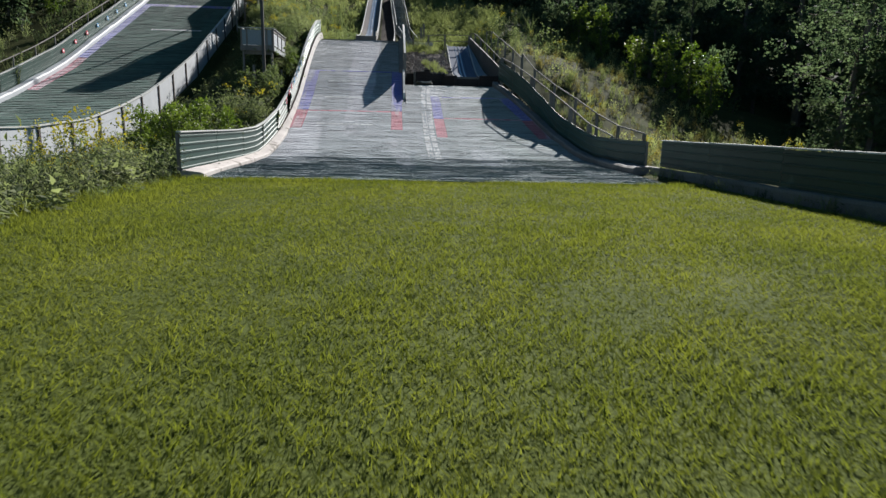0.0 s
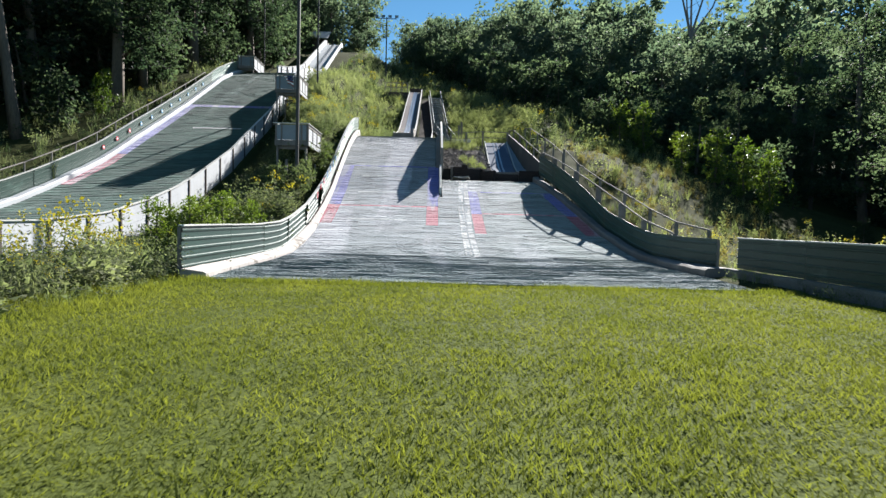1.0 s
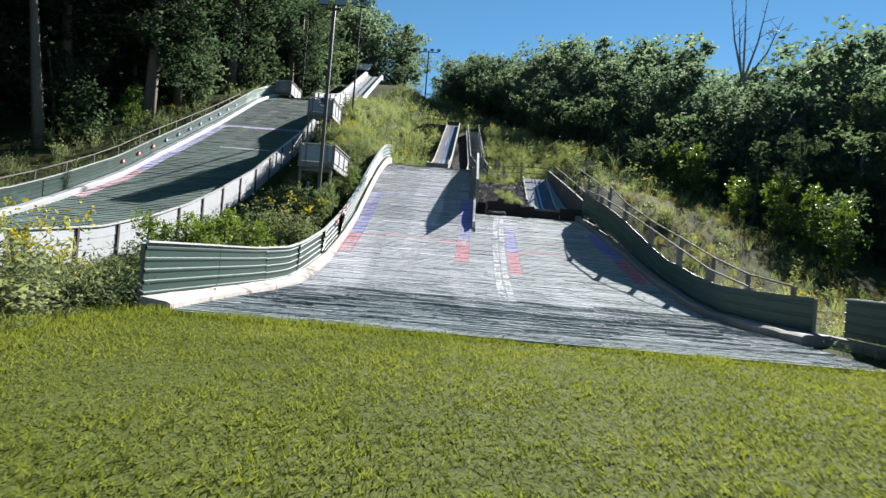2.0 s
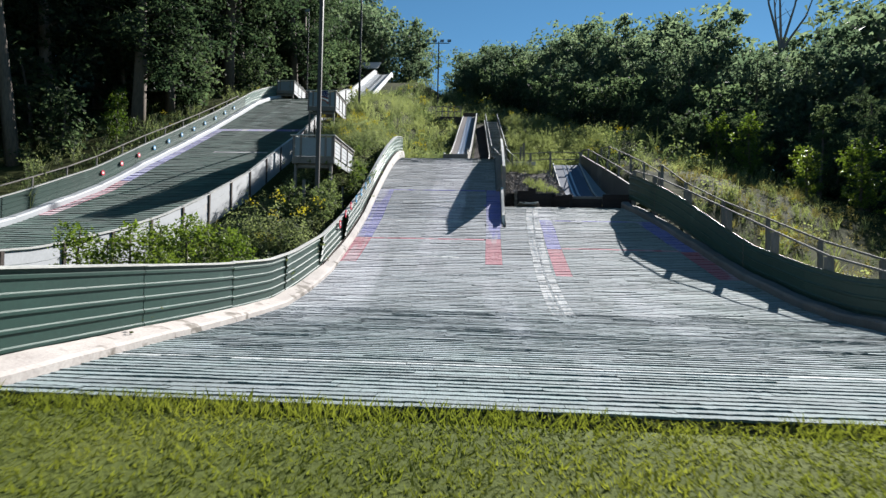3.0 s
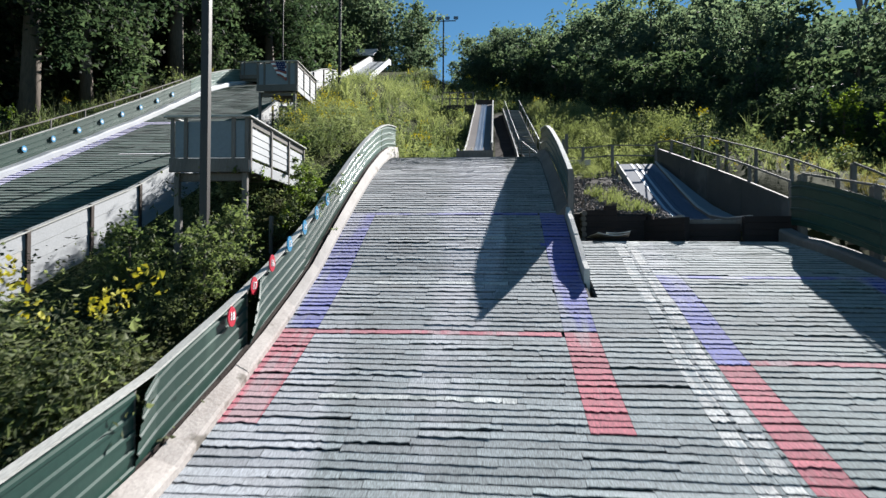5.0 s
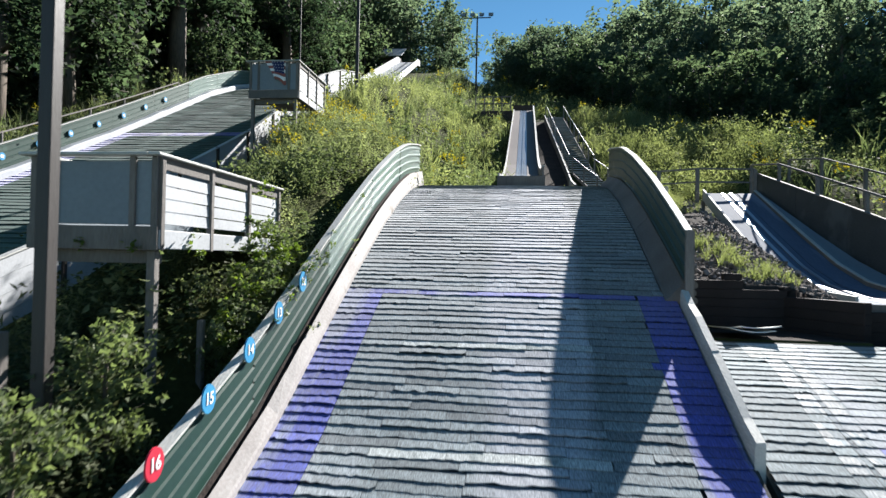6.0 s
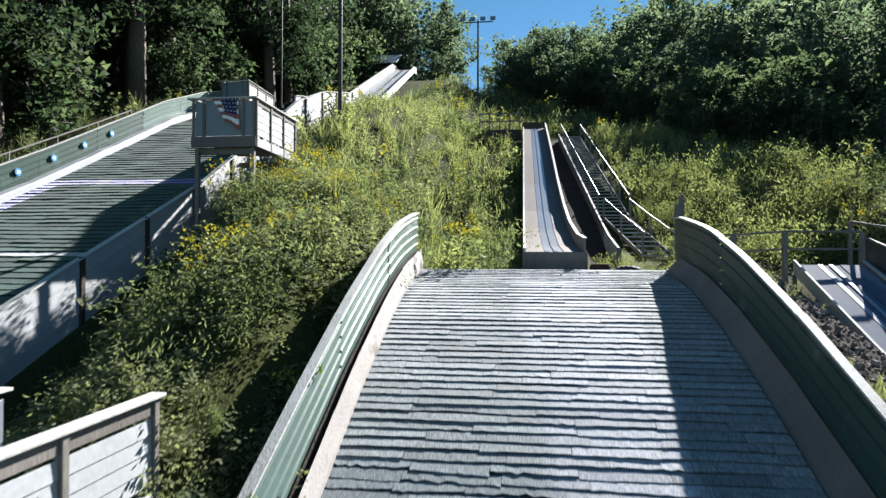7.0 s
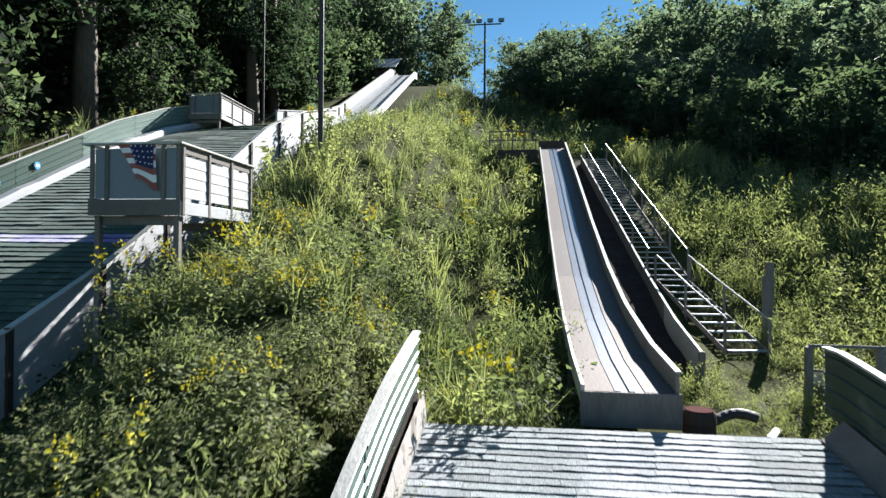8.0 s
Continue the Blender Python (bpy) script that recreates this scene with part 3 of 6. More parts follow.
# ---- fences and kerbs ----
def ribbed(bottom, top, ribs=4, out=0.028):
    """Section of corrugated sheet: (outward, share of height) going up."""
    pts = [(0.0, 0.0)]
    for k in range(ribs):
        h = (k + 0.5) / ribs
        pts += [(0.0, h - 0.035), (out, h - 0.018), (out, h + 0.018), (0.0, h + 0.035)]
    pts.append((0.0, 1.0))
    return [(o, bottom + (top - bottom) * h) for o, h in pts]


def along(path, t):
    """Point and sideways way at the distance t along a list of points."""
    d = 0.0
    for a, b in zip(path, path[1:]):
        a, b = Vector(a), Vector(b)
        w = (b - a).length
        if d + w >= t or b == Vector(path[-1]):
            q = a.lerp(b, min(1.0, max(0.0, (t - d) / w)))
            way = (b - a).normalized()
            return q, Vector((way.y, -way.x, 0)).normalized()
        d += w


def length(path):
    return sum((Vector(b) - Vector(a)).length for a, b in zip(path, path[1:]))


def sheet_fence(name, label, path, low, high, face, panel=3.65, material=None, cap=True, ribs=4, skew=(), pale_from=1e9):
    """A fence of ribbed metal panels along a path of ground points. face: +1 if its ribs show to the path's right."""
    fence = thing(name, label, "fence")
    total = length(path)
    count = max(1, round(total / panel))
    rng = np.random.default_rng(len(path) + int(total * 10))
    for k in range(count):
        a, b = total * k / count, total * (k + 1) / count
        shift = rng.uniform(-0.012, 0.012)
        drop = rng.uniform(-0.02, 0.02)
        bend = dict(skew).get(k, 0.0)
        rings = []
        steps = max(3, int((b - a) / 0.45))
        for i in range(steps + 1):
            f = i / steps
            q, way = along(path, a + 0.01 + (b - a - 0.02) * f)
            way = way * face
            curl = bend * max(0.0, 1 - f * 4) ** 2
            front = [(q + way * (o + shift + curl * (h / high)) + Vector((0, 0, h + drop - curl * 0.4))) for o, h in ribbed(low, high, ribs)]
            back = [p - way * 0.006 for p in front[::-1]]
            rings.append(front + back)
        mid, _ = along(path, (a + b) / 2)
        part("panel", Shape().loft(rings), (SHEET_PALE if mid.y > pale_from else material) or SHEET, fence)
        q, way = along(path, a + 0.06)
        q = q - way * face * 0.07
        part("post", Shape().box(q.x - 0.045, q.x + 0.045, q.y - 0.045, q.y + 0.045, q.z - 0.3, q.z + high - 0.02), WOOD, fence)
    if cap:
        for k in range(count):
            a, b = total * k / count, total * (k + 1) / count
            rings = []
            steps = max(3, int((b - a) / 0.45))
            off = rng.uniform(-0.01, 0.01)
            for i in range(steps + 1):
                q, way = along(path, a + (b - a) * i / steps)
                way = way * face
                z = Vector((0, 0, high + 0.004 + off))
                rings.append([q + z - way * 0.08, q + z + way * 0.05, q + z + way * 0.05 + Vector((0, 0, 0.035)), q + z - way * 0.08 + Vector((0, 0, 0.035))])
            part("cap_board", Shape().loft(rings), CAP, fence)
    return fence


def kerb(label, path_in, path_out, rise, material, name="kerb", slant=lambda y: 0.0, lower=None):
    """A low edging between two lines of ground points, cut into lengths."""
    ob = thing(name, label, "kerb")
    rng = np.random.default_rng(len(path_in))
    n = len(path_in)
    for k in range(0, n - 1, 4):
        rings = []
        for i in range(k, min(k + 5, n)):
            a, b = Vector(path_in[i]), Vector(path_out[i])
            r = rise * (1 + rng.uniform(-0.08, 0.08))
            w = (b - a) * 0.12
            rings.append([a + Vector((0, 0, -0.25)), a + Vector((0, 0, r * 0.75)), a + w + Vector((0, 0, r)), b - w * 0.4 + Vector((0, 0, r + 0.01 + slant(b.y))), b + Vector((0, 0, r - 0.01 + slant(b.y))), b + Vector((0, 0, -0.25))])
        part("kerb_length", Shape().loft(rings), lower if lower and path_in[k][1] < 34.5 else material, ob)
    return ob


def line(xs, zs, ys):
    return [(float(xs(y)), float(y), float(zs(y))) for y in ys]


ys_l = np.linspace(17.35, 51.2, 57)
kerb("pale painted timber kerb along the landing slope", line(left_edge, small_hill, ys_l), line(lambda y: float(np.interp(y, [30, 35], [-6.03, -5.95])), small_hill, ys_l), 0.14, WHITE_KERB, lower=OLD_KERB, slant=lambda y: float(np.interp(y, [17, 38, 45, 51.2], [0.05, 0.10, 0.28, 0.34])))
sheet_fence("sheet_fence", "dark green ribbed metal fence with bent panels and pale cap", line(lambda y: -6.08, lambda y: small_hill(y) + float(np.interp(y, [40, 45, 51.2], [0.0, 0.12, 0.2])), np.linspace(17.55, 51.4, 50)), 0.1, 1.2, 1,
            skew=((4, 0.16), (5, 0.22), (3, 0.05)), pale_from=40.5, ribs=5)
ys_d = np.linspace(31.5, 51.2, 34)
kerb("strip of brown dirt and rotten timber behind the kerb", line(lambda y: float(np.interp(y, [30, 35], [-6.034, -5.954])), small_hill, ys_d), line(lambda y: -6.06, small_hill, ys_d), 0.13, DIRT, name="dirt_strip", slant=lambda y: float(np.interp(y, [38, 45, 51.2], [0.10, 0.29, 0.35])))
# divider between the two lanes
div = np.linspace(41.75, 51.7, 18)
sheet_fence("sheet_fence", "grey-green ribbed metal divider fence with pale cap", line(lambda y: 0.46, lambda y: small_hill(min(y, 51.2)) + 0.1, div), 0.12, 1.15, -1, panel=3.3, material=SHEET_MID)
kerb("weathered grey slanted boards edging the main slope", line(lambda y: 0.09, small_hill, np.linspace(41.8, 51.0, 13)), line(lambda y: 0.41, small_hill, np.linspace(41.8, 51.0, 13)), 0.05, WOOD, slant=lambda y: 0.27)
kerb("splintered pale board edging the open side of the slope", line(lambda y: 0.32, lambda y: small_hill(y) - 0.03, np.linspace(38.25, 41.7, 9)), line(lambda y: 0.45, lambda y: small_hill(y) - 0.03, np.linspace(38.25, 41.7, 9)), 0.3, CAP)
end_post = thing("wooden_post", "grey timber end post of the divider fence", "post")
part("shaft", Shape().box(0.39, 0.53, 41.66, 41.735, 4.5, 6.22, c=0.01), WOOD, end_post)
# right side
ys_r = np.linspace(20.9, 42.6, 41)
kerb("dark weathered kerb along the shaded fence", line(right_edge, side_lane, ys_r), line(lambda y: fence_right(y) - 0.08, side_lane, ys_r), 0.24, WOOD)
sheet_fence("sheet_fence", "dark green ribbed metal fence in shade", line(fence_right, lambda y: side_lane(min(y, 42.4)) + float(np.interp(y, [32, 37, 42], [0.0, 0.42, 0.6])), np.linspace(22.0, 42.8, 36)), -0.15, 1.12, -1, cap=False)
ys_g = np.linspace(-3, 20.9, 25)
kerb("long low concrete kerb below the fence by the lawn", line(lambda y: 8.75, lambda y: 0.0, ys_g), line(lambda y: 8.95, lambda y: 0.0, ys_g), 0.3, SHADED_CONCRETE)
sheet_fence("sheet_fence", "dark green ribbed metal fence beside the lawn", line(lambda y: 9.02 if y < 20.5 else 9.1, lambda y: 0.0, np.linspace(-3, 20.9, 20)), 0.3, 1.2, -1)
# big hill
ys_b = np.linspace(19, 74.5, 73)
kerb("white timber kerb of the larger slope", line(lambda y: -21.88, big_hill, ys_b), line(lambda y: -22.3, big_hill, ys_b), 0.3, WHITE_BOARD)
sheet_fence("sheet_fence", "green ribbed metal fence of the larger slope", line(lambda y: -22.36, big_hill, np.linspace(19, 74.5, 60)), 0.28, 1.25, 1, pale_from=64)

# ---- wall of the larger slope ----
def board_wall(label, x, y0, y1, height, top=1.12, bay=2.4, face=1, courses=5):
    """White lapped boards on timber posts, with a dark cap; boards show to +x."""
    wall = thing("board_wall", label, "wall")
    n = max(1, round((y1 - y0) / bay))
    crest = height
    height = lambda y: crest(y) + float(np.interp(y, [54, 62.3, 64.5, 66.2, 70.5], [0.0, 0.80, 0.58, 0.38, -0.2]))
    for k in range(n):
        a, b = y0 + (y1 - y0) * k / n, y0 + (y1 - y0) * (k + 1) / n
        for i in range(courses):
            lo, hi = -0.95 + (top + 0.9) * i / courses, -0.95 + (top + 0.9) * (i + 1) / courses - 0.012
            rings = []
            for f in np.linspace(0, 1, 5):
                y = a + 0.01 + (b - a - 0.02) * f
                z = float(height(y))
                rings.append([(x - 0.01 * face, y, z + lo), (x + 0.022 * face, y, z + lo), (x + 0.010 * face, y, z + hi), (x - 0.01 * face, y, z + hi)])
            part("board", Shape().loft(rings), WHITE_BOARD, wall)
        y = a + 0.05
        z = float(height(y))
        part("post", Shape().box(x + 0.03 * face - 0.06, x + 0.03 * face + 0.04, y - 0.07, y + 0.07, z - 0.9, z + top), WOOD_DARK, wall)
        rings = []
        for f in np.linspace(0, 1, 5):
            y = a + (b - a) * f
            z = float(height(y)) + top
            rings.append([(x - 0.08, y, z - 0.04), (x + 0.075, y, z - 0.04), (x + 0.075, y, z), (x - 0.08, y, z)])
        part("cap_board", Shape().loft(rings), CAP, wall)
    return wall


board_wall("white lapped board wall on dark posts beside the larger slope", -13.55, 19.5, 70.6, big_hill)


# ---- coaches' decks ----
def deck(label, x0, x1, y0, y1, floor, top, feet, bays=3, flag=False):
    """A raised viewing deck: grey panel in front, white lapped boards at the side, plank cap."""
    d = thing("viewing_deck", label, "viewing deck", "viewing decks")
    w = 0.09
    skirt = floor - 0.28
    for x in (x0 + 0.12, x1 - 0.12):
        for y in (y0 + 0.12, y1 - 0.15):
            part("leg", Shape().box(x - 0.06, x + 0.06, y - 0.06, y + 0.06, min(feet, float(land(x, y))) - 0.3, skirt), WOOD, d)
    plank = Shape().box(x0, x1, 0, 0.142, floor - 0.04, floor).mesh("floor_board", WOOD)
    for k in range(int((y1 - y0) / 0.15)):
        ob = new("floor_board", plank)
        ob.parent = d
        ob.location = (0, y0 + 0.15 * k, 0)
    part("front_joist", Shape().box(x0 - 0.02, x1 + 0.02, y0 - 0.03, y0 + 0.02, skirt, floor + 0.04), WOOD, d)
    part("side_joist", Shape().box(x1 - 0.01, x1 + 0.035, y0 + 0.02, y1, skirt + 0.02, floor - 0.005), WHITE_BOARD, d)
    part("beam", Shape().box(x0 + 0.1, x1 - 0.1, y0 + 0.15, y0 + 0.3, skirt - 0.18, skirt), WOOD, d)
    part("beam", Shape().box(x0 + 0.1, x1 - 0.1, y1 - 0.3, y1 - 0.15, skirt - 0.18, skirt), WOOD, d)
    part("front_panel", Shape().box(x0 + w, x1 - w, y0 + 0.03, y0 + 0.055, floor + 0.06, top - 0.08), GREY_PANEL, d, "blue-grey plywood")
    for x in (x0, x0 + 0.32, x1 - 0.32 - w, x1 - w):
        part("post", Shape().box(x, x + w, y0 - 0.012, y0 + 0.03, skirt + 0.1, top - 0.02), WOOD, d)
    part("back_panel", Shape().box(x0 + w, x0 + w + 0.03, y0 + 0.1, y1 - 0.05, floor + 0.06, top - 0.08), GREY_PANEL, d)
    for k in range(bays + 1):
        y = y0 + 0.03 + (y1 - y0 - w) * k / bays
        part("post", Shape().box(x1 - 0.035, x1 + 0.045, y, y + w, skirt, top - 0.02), WOOD, d)
        if k < bays:
            b = y0 + 0.03 + (y1 - y0 - w) * (k + 1) / bays
            for i in range(4):
                lo = floor + 0.08 + (top - floor - 0.3) * i / 4
                hi = floor + 0.08 + (top - floor - 0.3) * (i + 1) / 4 - 0.014
                part("board", Shape().loft([[(x1 - 0.02, q, lo), (x1 + 0.012, q, lo), (x1 + 0.002, q, hi), (x1 - 0.02, q, hi)] for q in (y + w + 0.004, b - 0.004)]), WHITE_BOARD, d)
            part("top_rail", Shape().box(x1 - 0.02, x1 + 0.02, y + w, b, top - 0.19, top - 0.02), WOOD, d)
    part("cap_board", Shape().box(x1 - 0.1, x1 + 0.08, y0 - 0.1, y1 + 0.1, top - 0.018, top + 0.022), CAP, d)
    part("cap_board", Shape().box(x0 - 0.12, x1 - 0.104, y0 - 0.1, y0 + 0.1, top - 0.018, top + 0.022), CAP, d)
    part("cap_board", Shape().box(x0 - 0.1, x0 + 0.1, y0 + 0.104, y1 + 0.1, top - 0.018, top + 0.022), CAP, d)
    return d


deck("raised timber viewing deck overgrown with weeds beside a pole", -9.2, -7.33, 38.0, 42.0, 5.93, 6.93, 4.4)
deck("raised timber viewing deck with a faded flag over its front", -13.0, -11.05, 52.5, 55.6, 11.9, 13.05, 10.2)
top_deck = deck("raised timber viewing deck at the top of the larger slope", -22.3, -20.5, 72.0, 76.0, 18.5, 19.6, 17.5)
for y in (72.6, 74.2, 75.7):
    part("brace", Shape().beam((-20.55, y, 17.3), (-20.5, y + 1.1, 18.25), 0.06, 0.1), WHITE_BOARD, top_deck)


def draped_flag():
    """A striped flag with a dark canton hung askew over the deck front."""
    f = thing("flag", "faded striped flag with dark canton draped over a deck rail", "flag")

    def cloth(u, v):
        x = -12.37 + 0.42 * v + (0.83 - 0.36 * v) * u + 0.03 * math.sin(9 * u + 3 * v)
        z = 13.06 - 0.72 * v - 0.22 * u * v * v + 0.05 * math.sin(6 * u) * v
        return (x, 52.47 - 0.03 - 0.02 * math.sin(7 * u + 5 * v) - 0.02 * v, z)

    def piece(u0, u1, v0, v1, lift=0.0):
        n, k = 6, 4
        pts = []
        for back in (0.0, 0.004):
            pts += [tuple(np.array(cloth(u0 + (u1 - u0) * i / n, v0 + (v1 - v0) * j / k)) + (0, back - lift, 0)) for i in range(n + 1) for j in range(k + 1)]
        m = (n + 1) * (k + 1)
        faces = []
        for i in range(n):
            for j in range(k):
                q = i * (k + 1) + j
                faces += [(q, q + 1, q + k + 2, q + k + 1), (m + q, m + q + k + 1, m + q + k + 2, m + q + 1)]
        rim = [i * (k + 1) for i in range(n + 1)] + [n * (k + 1) + j for j in range(1, k + 1)] + [i * (k + 1) + k for i in range(n - 1, -1, -1)] + [j for j in range(k - 1, 0, -1)]
        faces += [(a, b, m + b, m + a) for a, b in zip(rim, rim[1:] + rim[:1])]
        return Shape().add(pts, faces)
    for k in range(7):
        part("stripe", piece(0.0, 1.0, k / 7, (k + 1) / 7 - 0.002), FLAG_RED if k % 2 == 0 else SIGN_WHITE, f)
    canton = part("canton", piece(0.30, 0.92, 0.02, 0.60, 0.008), FLAG_BLUE, f)
    for i in range(5):
        for j in range(4):
            c = np.array(cloth(0.36 + 0.125 * i, 0.08 + 0.14 * j)) + (0, -0.014, 0)
            star = Shape()
            pts = [(c[0] + (0.022 if a % 2 == 0 else 0.010) * math.sin(a * math.pi / 5), c[1], c[2] + (0.022 if a % 2 == 0 else 0.010) * math.cos(a * math.pi / 5)) for a in range(10)]
            star.loft([pts, [(p[0], p[1] - 0.002, p[2]) for p in pts]])
            part("star", star, SIGN_WHITE, canton)


draped_flag()


# ---- poles and lamps ----
def floodlight(parent, m):
    s = Shape()
    s.loft([[m @ Vector((a * w, y, b * h)) for a, b in ((-1, -1), (1, -1), (1, 1), (-1, 1))] for y, w, h in ((0.12, 0.12, 0.1), (0.02, 0.2, 0.17), (-0.1, 0.27, 0.23))])
    lamp = part("floodlight", s, LAMP_BODY, parent)
    part("lens", Shape().loft([[m @ Vector((a * 0.25, y, b * 0.21)) for a, b in ((-1, -1), (1, -1), (1, 1), (-1, 1))] for y in (-0.102, -0.112)]), LAMP_GLASS, lamp)


def light_pole(label, x, y, z0, z1, wide, lamps, arm=0.0, square=False):
    p = thing("light_pole", label, "light pole", "light poles")
    if square:
        part("pole", Shape().box(x - wide / 2, x + wide / 2, y - wide / 2, y + wide / 2, z0 - 0.4, z1, c=0.012), POLE, p)
    else:
        part("pole", Shape().tube([(x, y, z0 - 0.4), (x, y, (z0 + z1) / 2), (x, y, z1)], [wide / 2, wide * 0.43, wide * 0.36], 10), POLE, p)
    if arm:
        part("cross_arm", Shape().box(x - arm, x + arm, y - 0.14 - wide / 2, y - 0.04 - wide / 2, z1 - 0.35, z1 - 0.25), POLE, p)
    for k in range(lamps):
        q = x + (arm * (2 * k / (lamps - 1) - 1) if lamps > 1 else 0)
        floodlight(p, pose(q, y - 0.3 - wide / 2, z1 - 0.08, -25, 0, 0))
    return p


light_pole("tall dark square pole with floodlights rising from the weeds", -7.58, 36.42, 3.2, 13.8, 0.16, 2, 0.42, True)
light_pole("tall thin dark pole standing in weeds", -11.4, 61.9, 13.2, 24.5, 0.2, 2, 0.5)
light_pole("tall thin dark pole before the trees", -21.5, 79.7, 19.5, 30.0, 0.17, 1)
light_pole("dark light pole with a bar of four floodlights", -7.66, 97.45, 21.5, 32.9, 0.24, 4, 1.55)
for x, y, h, w in ((-8.17, 36.5, 1.35, 0.12), (-7.0, 38.6, 0.9, 0.09), (2.25, 58.6, 1.9, 0.16), (2.5, 59.0, 2.2, 0.17)):
    z = float(land(x, y))
    stub = thing("wooden_post", "weathered grey wooden post standing among weeds", "post", "wooden posts")
    part("shaft", Shape().box(x - w / 2, x + w / 2, y - w / 2, y + w / 2, z - 0.3, z + h, c=0.01), WOOD, stub)

# ---- distance signs ----
def number_sign(text, x, y, z, material, rim, turn=90.0, size=0.15):
    s = thing("distance_sign", f"round {rim} distance sign with white number {text} on the fence", "sign", "distance signs")
    m = pose(x, y, z, 90, 0, turn)
    ring = [(size * math.cos(a), size * 1.1 * math.sin(a)) for a in (2 * math.pi * k / 28 for k in range(28))]
    part("disc", Shape().loft([[m @ Vector((a, b, d)) for a, b in ring] for d in (0.0, 0.02)]), material, s)
    if text:
        curve = bpy.data.curves.new("digits", "FONT")
        curve.body, curve.size, curve.align_x, curve.align_y, curve.extrude, curve.offset = text, size * 1.25, "CENTER", "CENTER", 0.003, 0.004
        tmp = new("digits", curve)
        me = bpy.data.meshes.new_from_object(tmp.evaluated_get(bpy.context.evaluated_depsgraph_get()))
        bpy.data.objects.remove(tmp)
        me.transform(m @ Matrix.Translation((0, 0, 0.025)))
        me.materials.clear()
        me.materials.append(SIGN_WHITE)
        part("digits", me, SIGN_WHITE, s)
    return s


for text, y, z in (("18", 34.2, 2.72), ("17", 35.12, 3.18), ("16", 36.0, 3.58)):
    number_sign(text, -6.01, y, z, SIGN_RED, "red")
for text, y, z in (("15", 37.0, 3.98), ("14", 38.02, 4.38), ("13", 38.95, 4.78), ("12", 39.9, 5.2)):
    number_sign(text, -6.01, y, z, SIGN_BLUE, "blue")
for k in range(11):
    y = 44.2 + 1.75 * k
    sign = thing("distance_sign", "small pale blue round marker on the far fence", "sign", "markers of the larger slope")
    m = pose(-22.30, y, float(big_hill(y)) + 0.78, 90, 0, 90)
    ring = [(0.15 * math.cos(a), 0.15 * math.sin(a)) for a in (2 * math.pi * i / 20 for i in range(20))]
    part("disc", Shape().loft([[m @ Vector((a, b, d)) for a, b in ring] for d in (0.0, 0.02)]), SIGN_BLUE if k > 2 else SIGN_RED, sign)
    part("number_bar", Shape().box(-0.08, 0.08, -0.06, 0.06, 0.021, 0.026, m, 0.002), SIGN_WHITE, sign)


# ---- inrun tracks ----
def inrun(label, xl, xr, ys, zs, left_rise, right_rise, front, board=None, groove=None):
    """A curved wooden track: bed boards, a shiny pair of grooves, side boards."""
    t = thing("inrun_track", label, "inrun track")
    height = lambda y: float(np.interp(y, ys, zs))
    line_y = np.linspace(ys[0], ys[-1], 40)

    def strip(name, a, b, lo, hi, material):
        part(name, Shape().loft([[(a(y), y, height(y) + lo), (b(y), y, height(y) + lo), (b(y), y, height(y) + hi), (a(y), y, height(y) + hi)] for y in line_y]), material, t)
    mix = lambda f: (lambda y: xl(y) + (xr(y) - xl(y)) * f)
    for k, (a, b) in enumerate(((0.0, 0.33), (0.335, 0.40), (0.50, 0.56), (0.67, 1.0))):
        strip("bed_board", mix(a), mix(b), -0.06, 0.0 if k in (0, 3) else 0.012, board or TRACK_BOARD if k in (0, 3) else TRACK_METAL)
    strip("groove", mix(0.405), mix(0.495), -0.06, -0.018, groove or TRACK_METAL)
    strip("groove", mix(0.565), mix(0.665), -0.06, -0.018, groove or TRACK_METAL)
    strip("side_board", lambda y: xl(y) - 0.06, xl, -0.25, left_rise, CAP)
    strip("side_board", xr, lambda y: xr(y) + 0.06, -0.25, right_rise, WOOD)
    strip("side_cap", lambda y: xr(y) - 0.01, lambda y: xr(y) + 0.09, right_rise, right_rise + 0.03, CAP)
    y, z = line_y[0], height(line_y[0])
    part("front_board", Shape().box(xl(y) - 0.08, xr(y) + 0.1, y - 0.06, y - 0.012, z - front, z - 0.004), WOOD, t)
    for y in line_y[4::5]:
        for x in (xl(y) - 0.03, xr(y) + 0.03):
            g, z = float(land(x, y)), height(y) - 0.26
            if z - g > 0.1:
                part("trestle", Shape().box(x - 0.05, x + 0.05, y - 0.05, y + 0.05, g - 0.2, z), WOOD, t)
    return t


inrun("steep wooden inrun track with a shiny pair of grooves", lambda y: np.interp(y, [51.85, 79], [-3.27, -3.1]), lambda y: np.interp(y, [51.85, 79], [-1.78, -1.65]),
      [51.85, 54, 57, 60, 64, 70, 78.5], [8.58, 8.78, 9.35, 10.25, 11.75, 14.2, 17.5], 0.10, 0.34, 0.6)
inrun("short inrun track sheeted with shiny pale metal", lambda y: np.interp(y, [43.2, 46, 54], [4.05, 4.15, 4.3]), lambda y: np.interp(y, [43.2, 46, 54], [5.95, 5.95, 6.05]),
      [43.2, 45, 46.5, 48, 50, 54], [4.9, 4.95, 5.15, 5.6, 6.45, 8.25], 0.14, 0.10, 0.35, SLIDE_METAL, SLIDE_METAL)
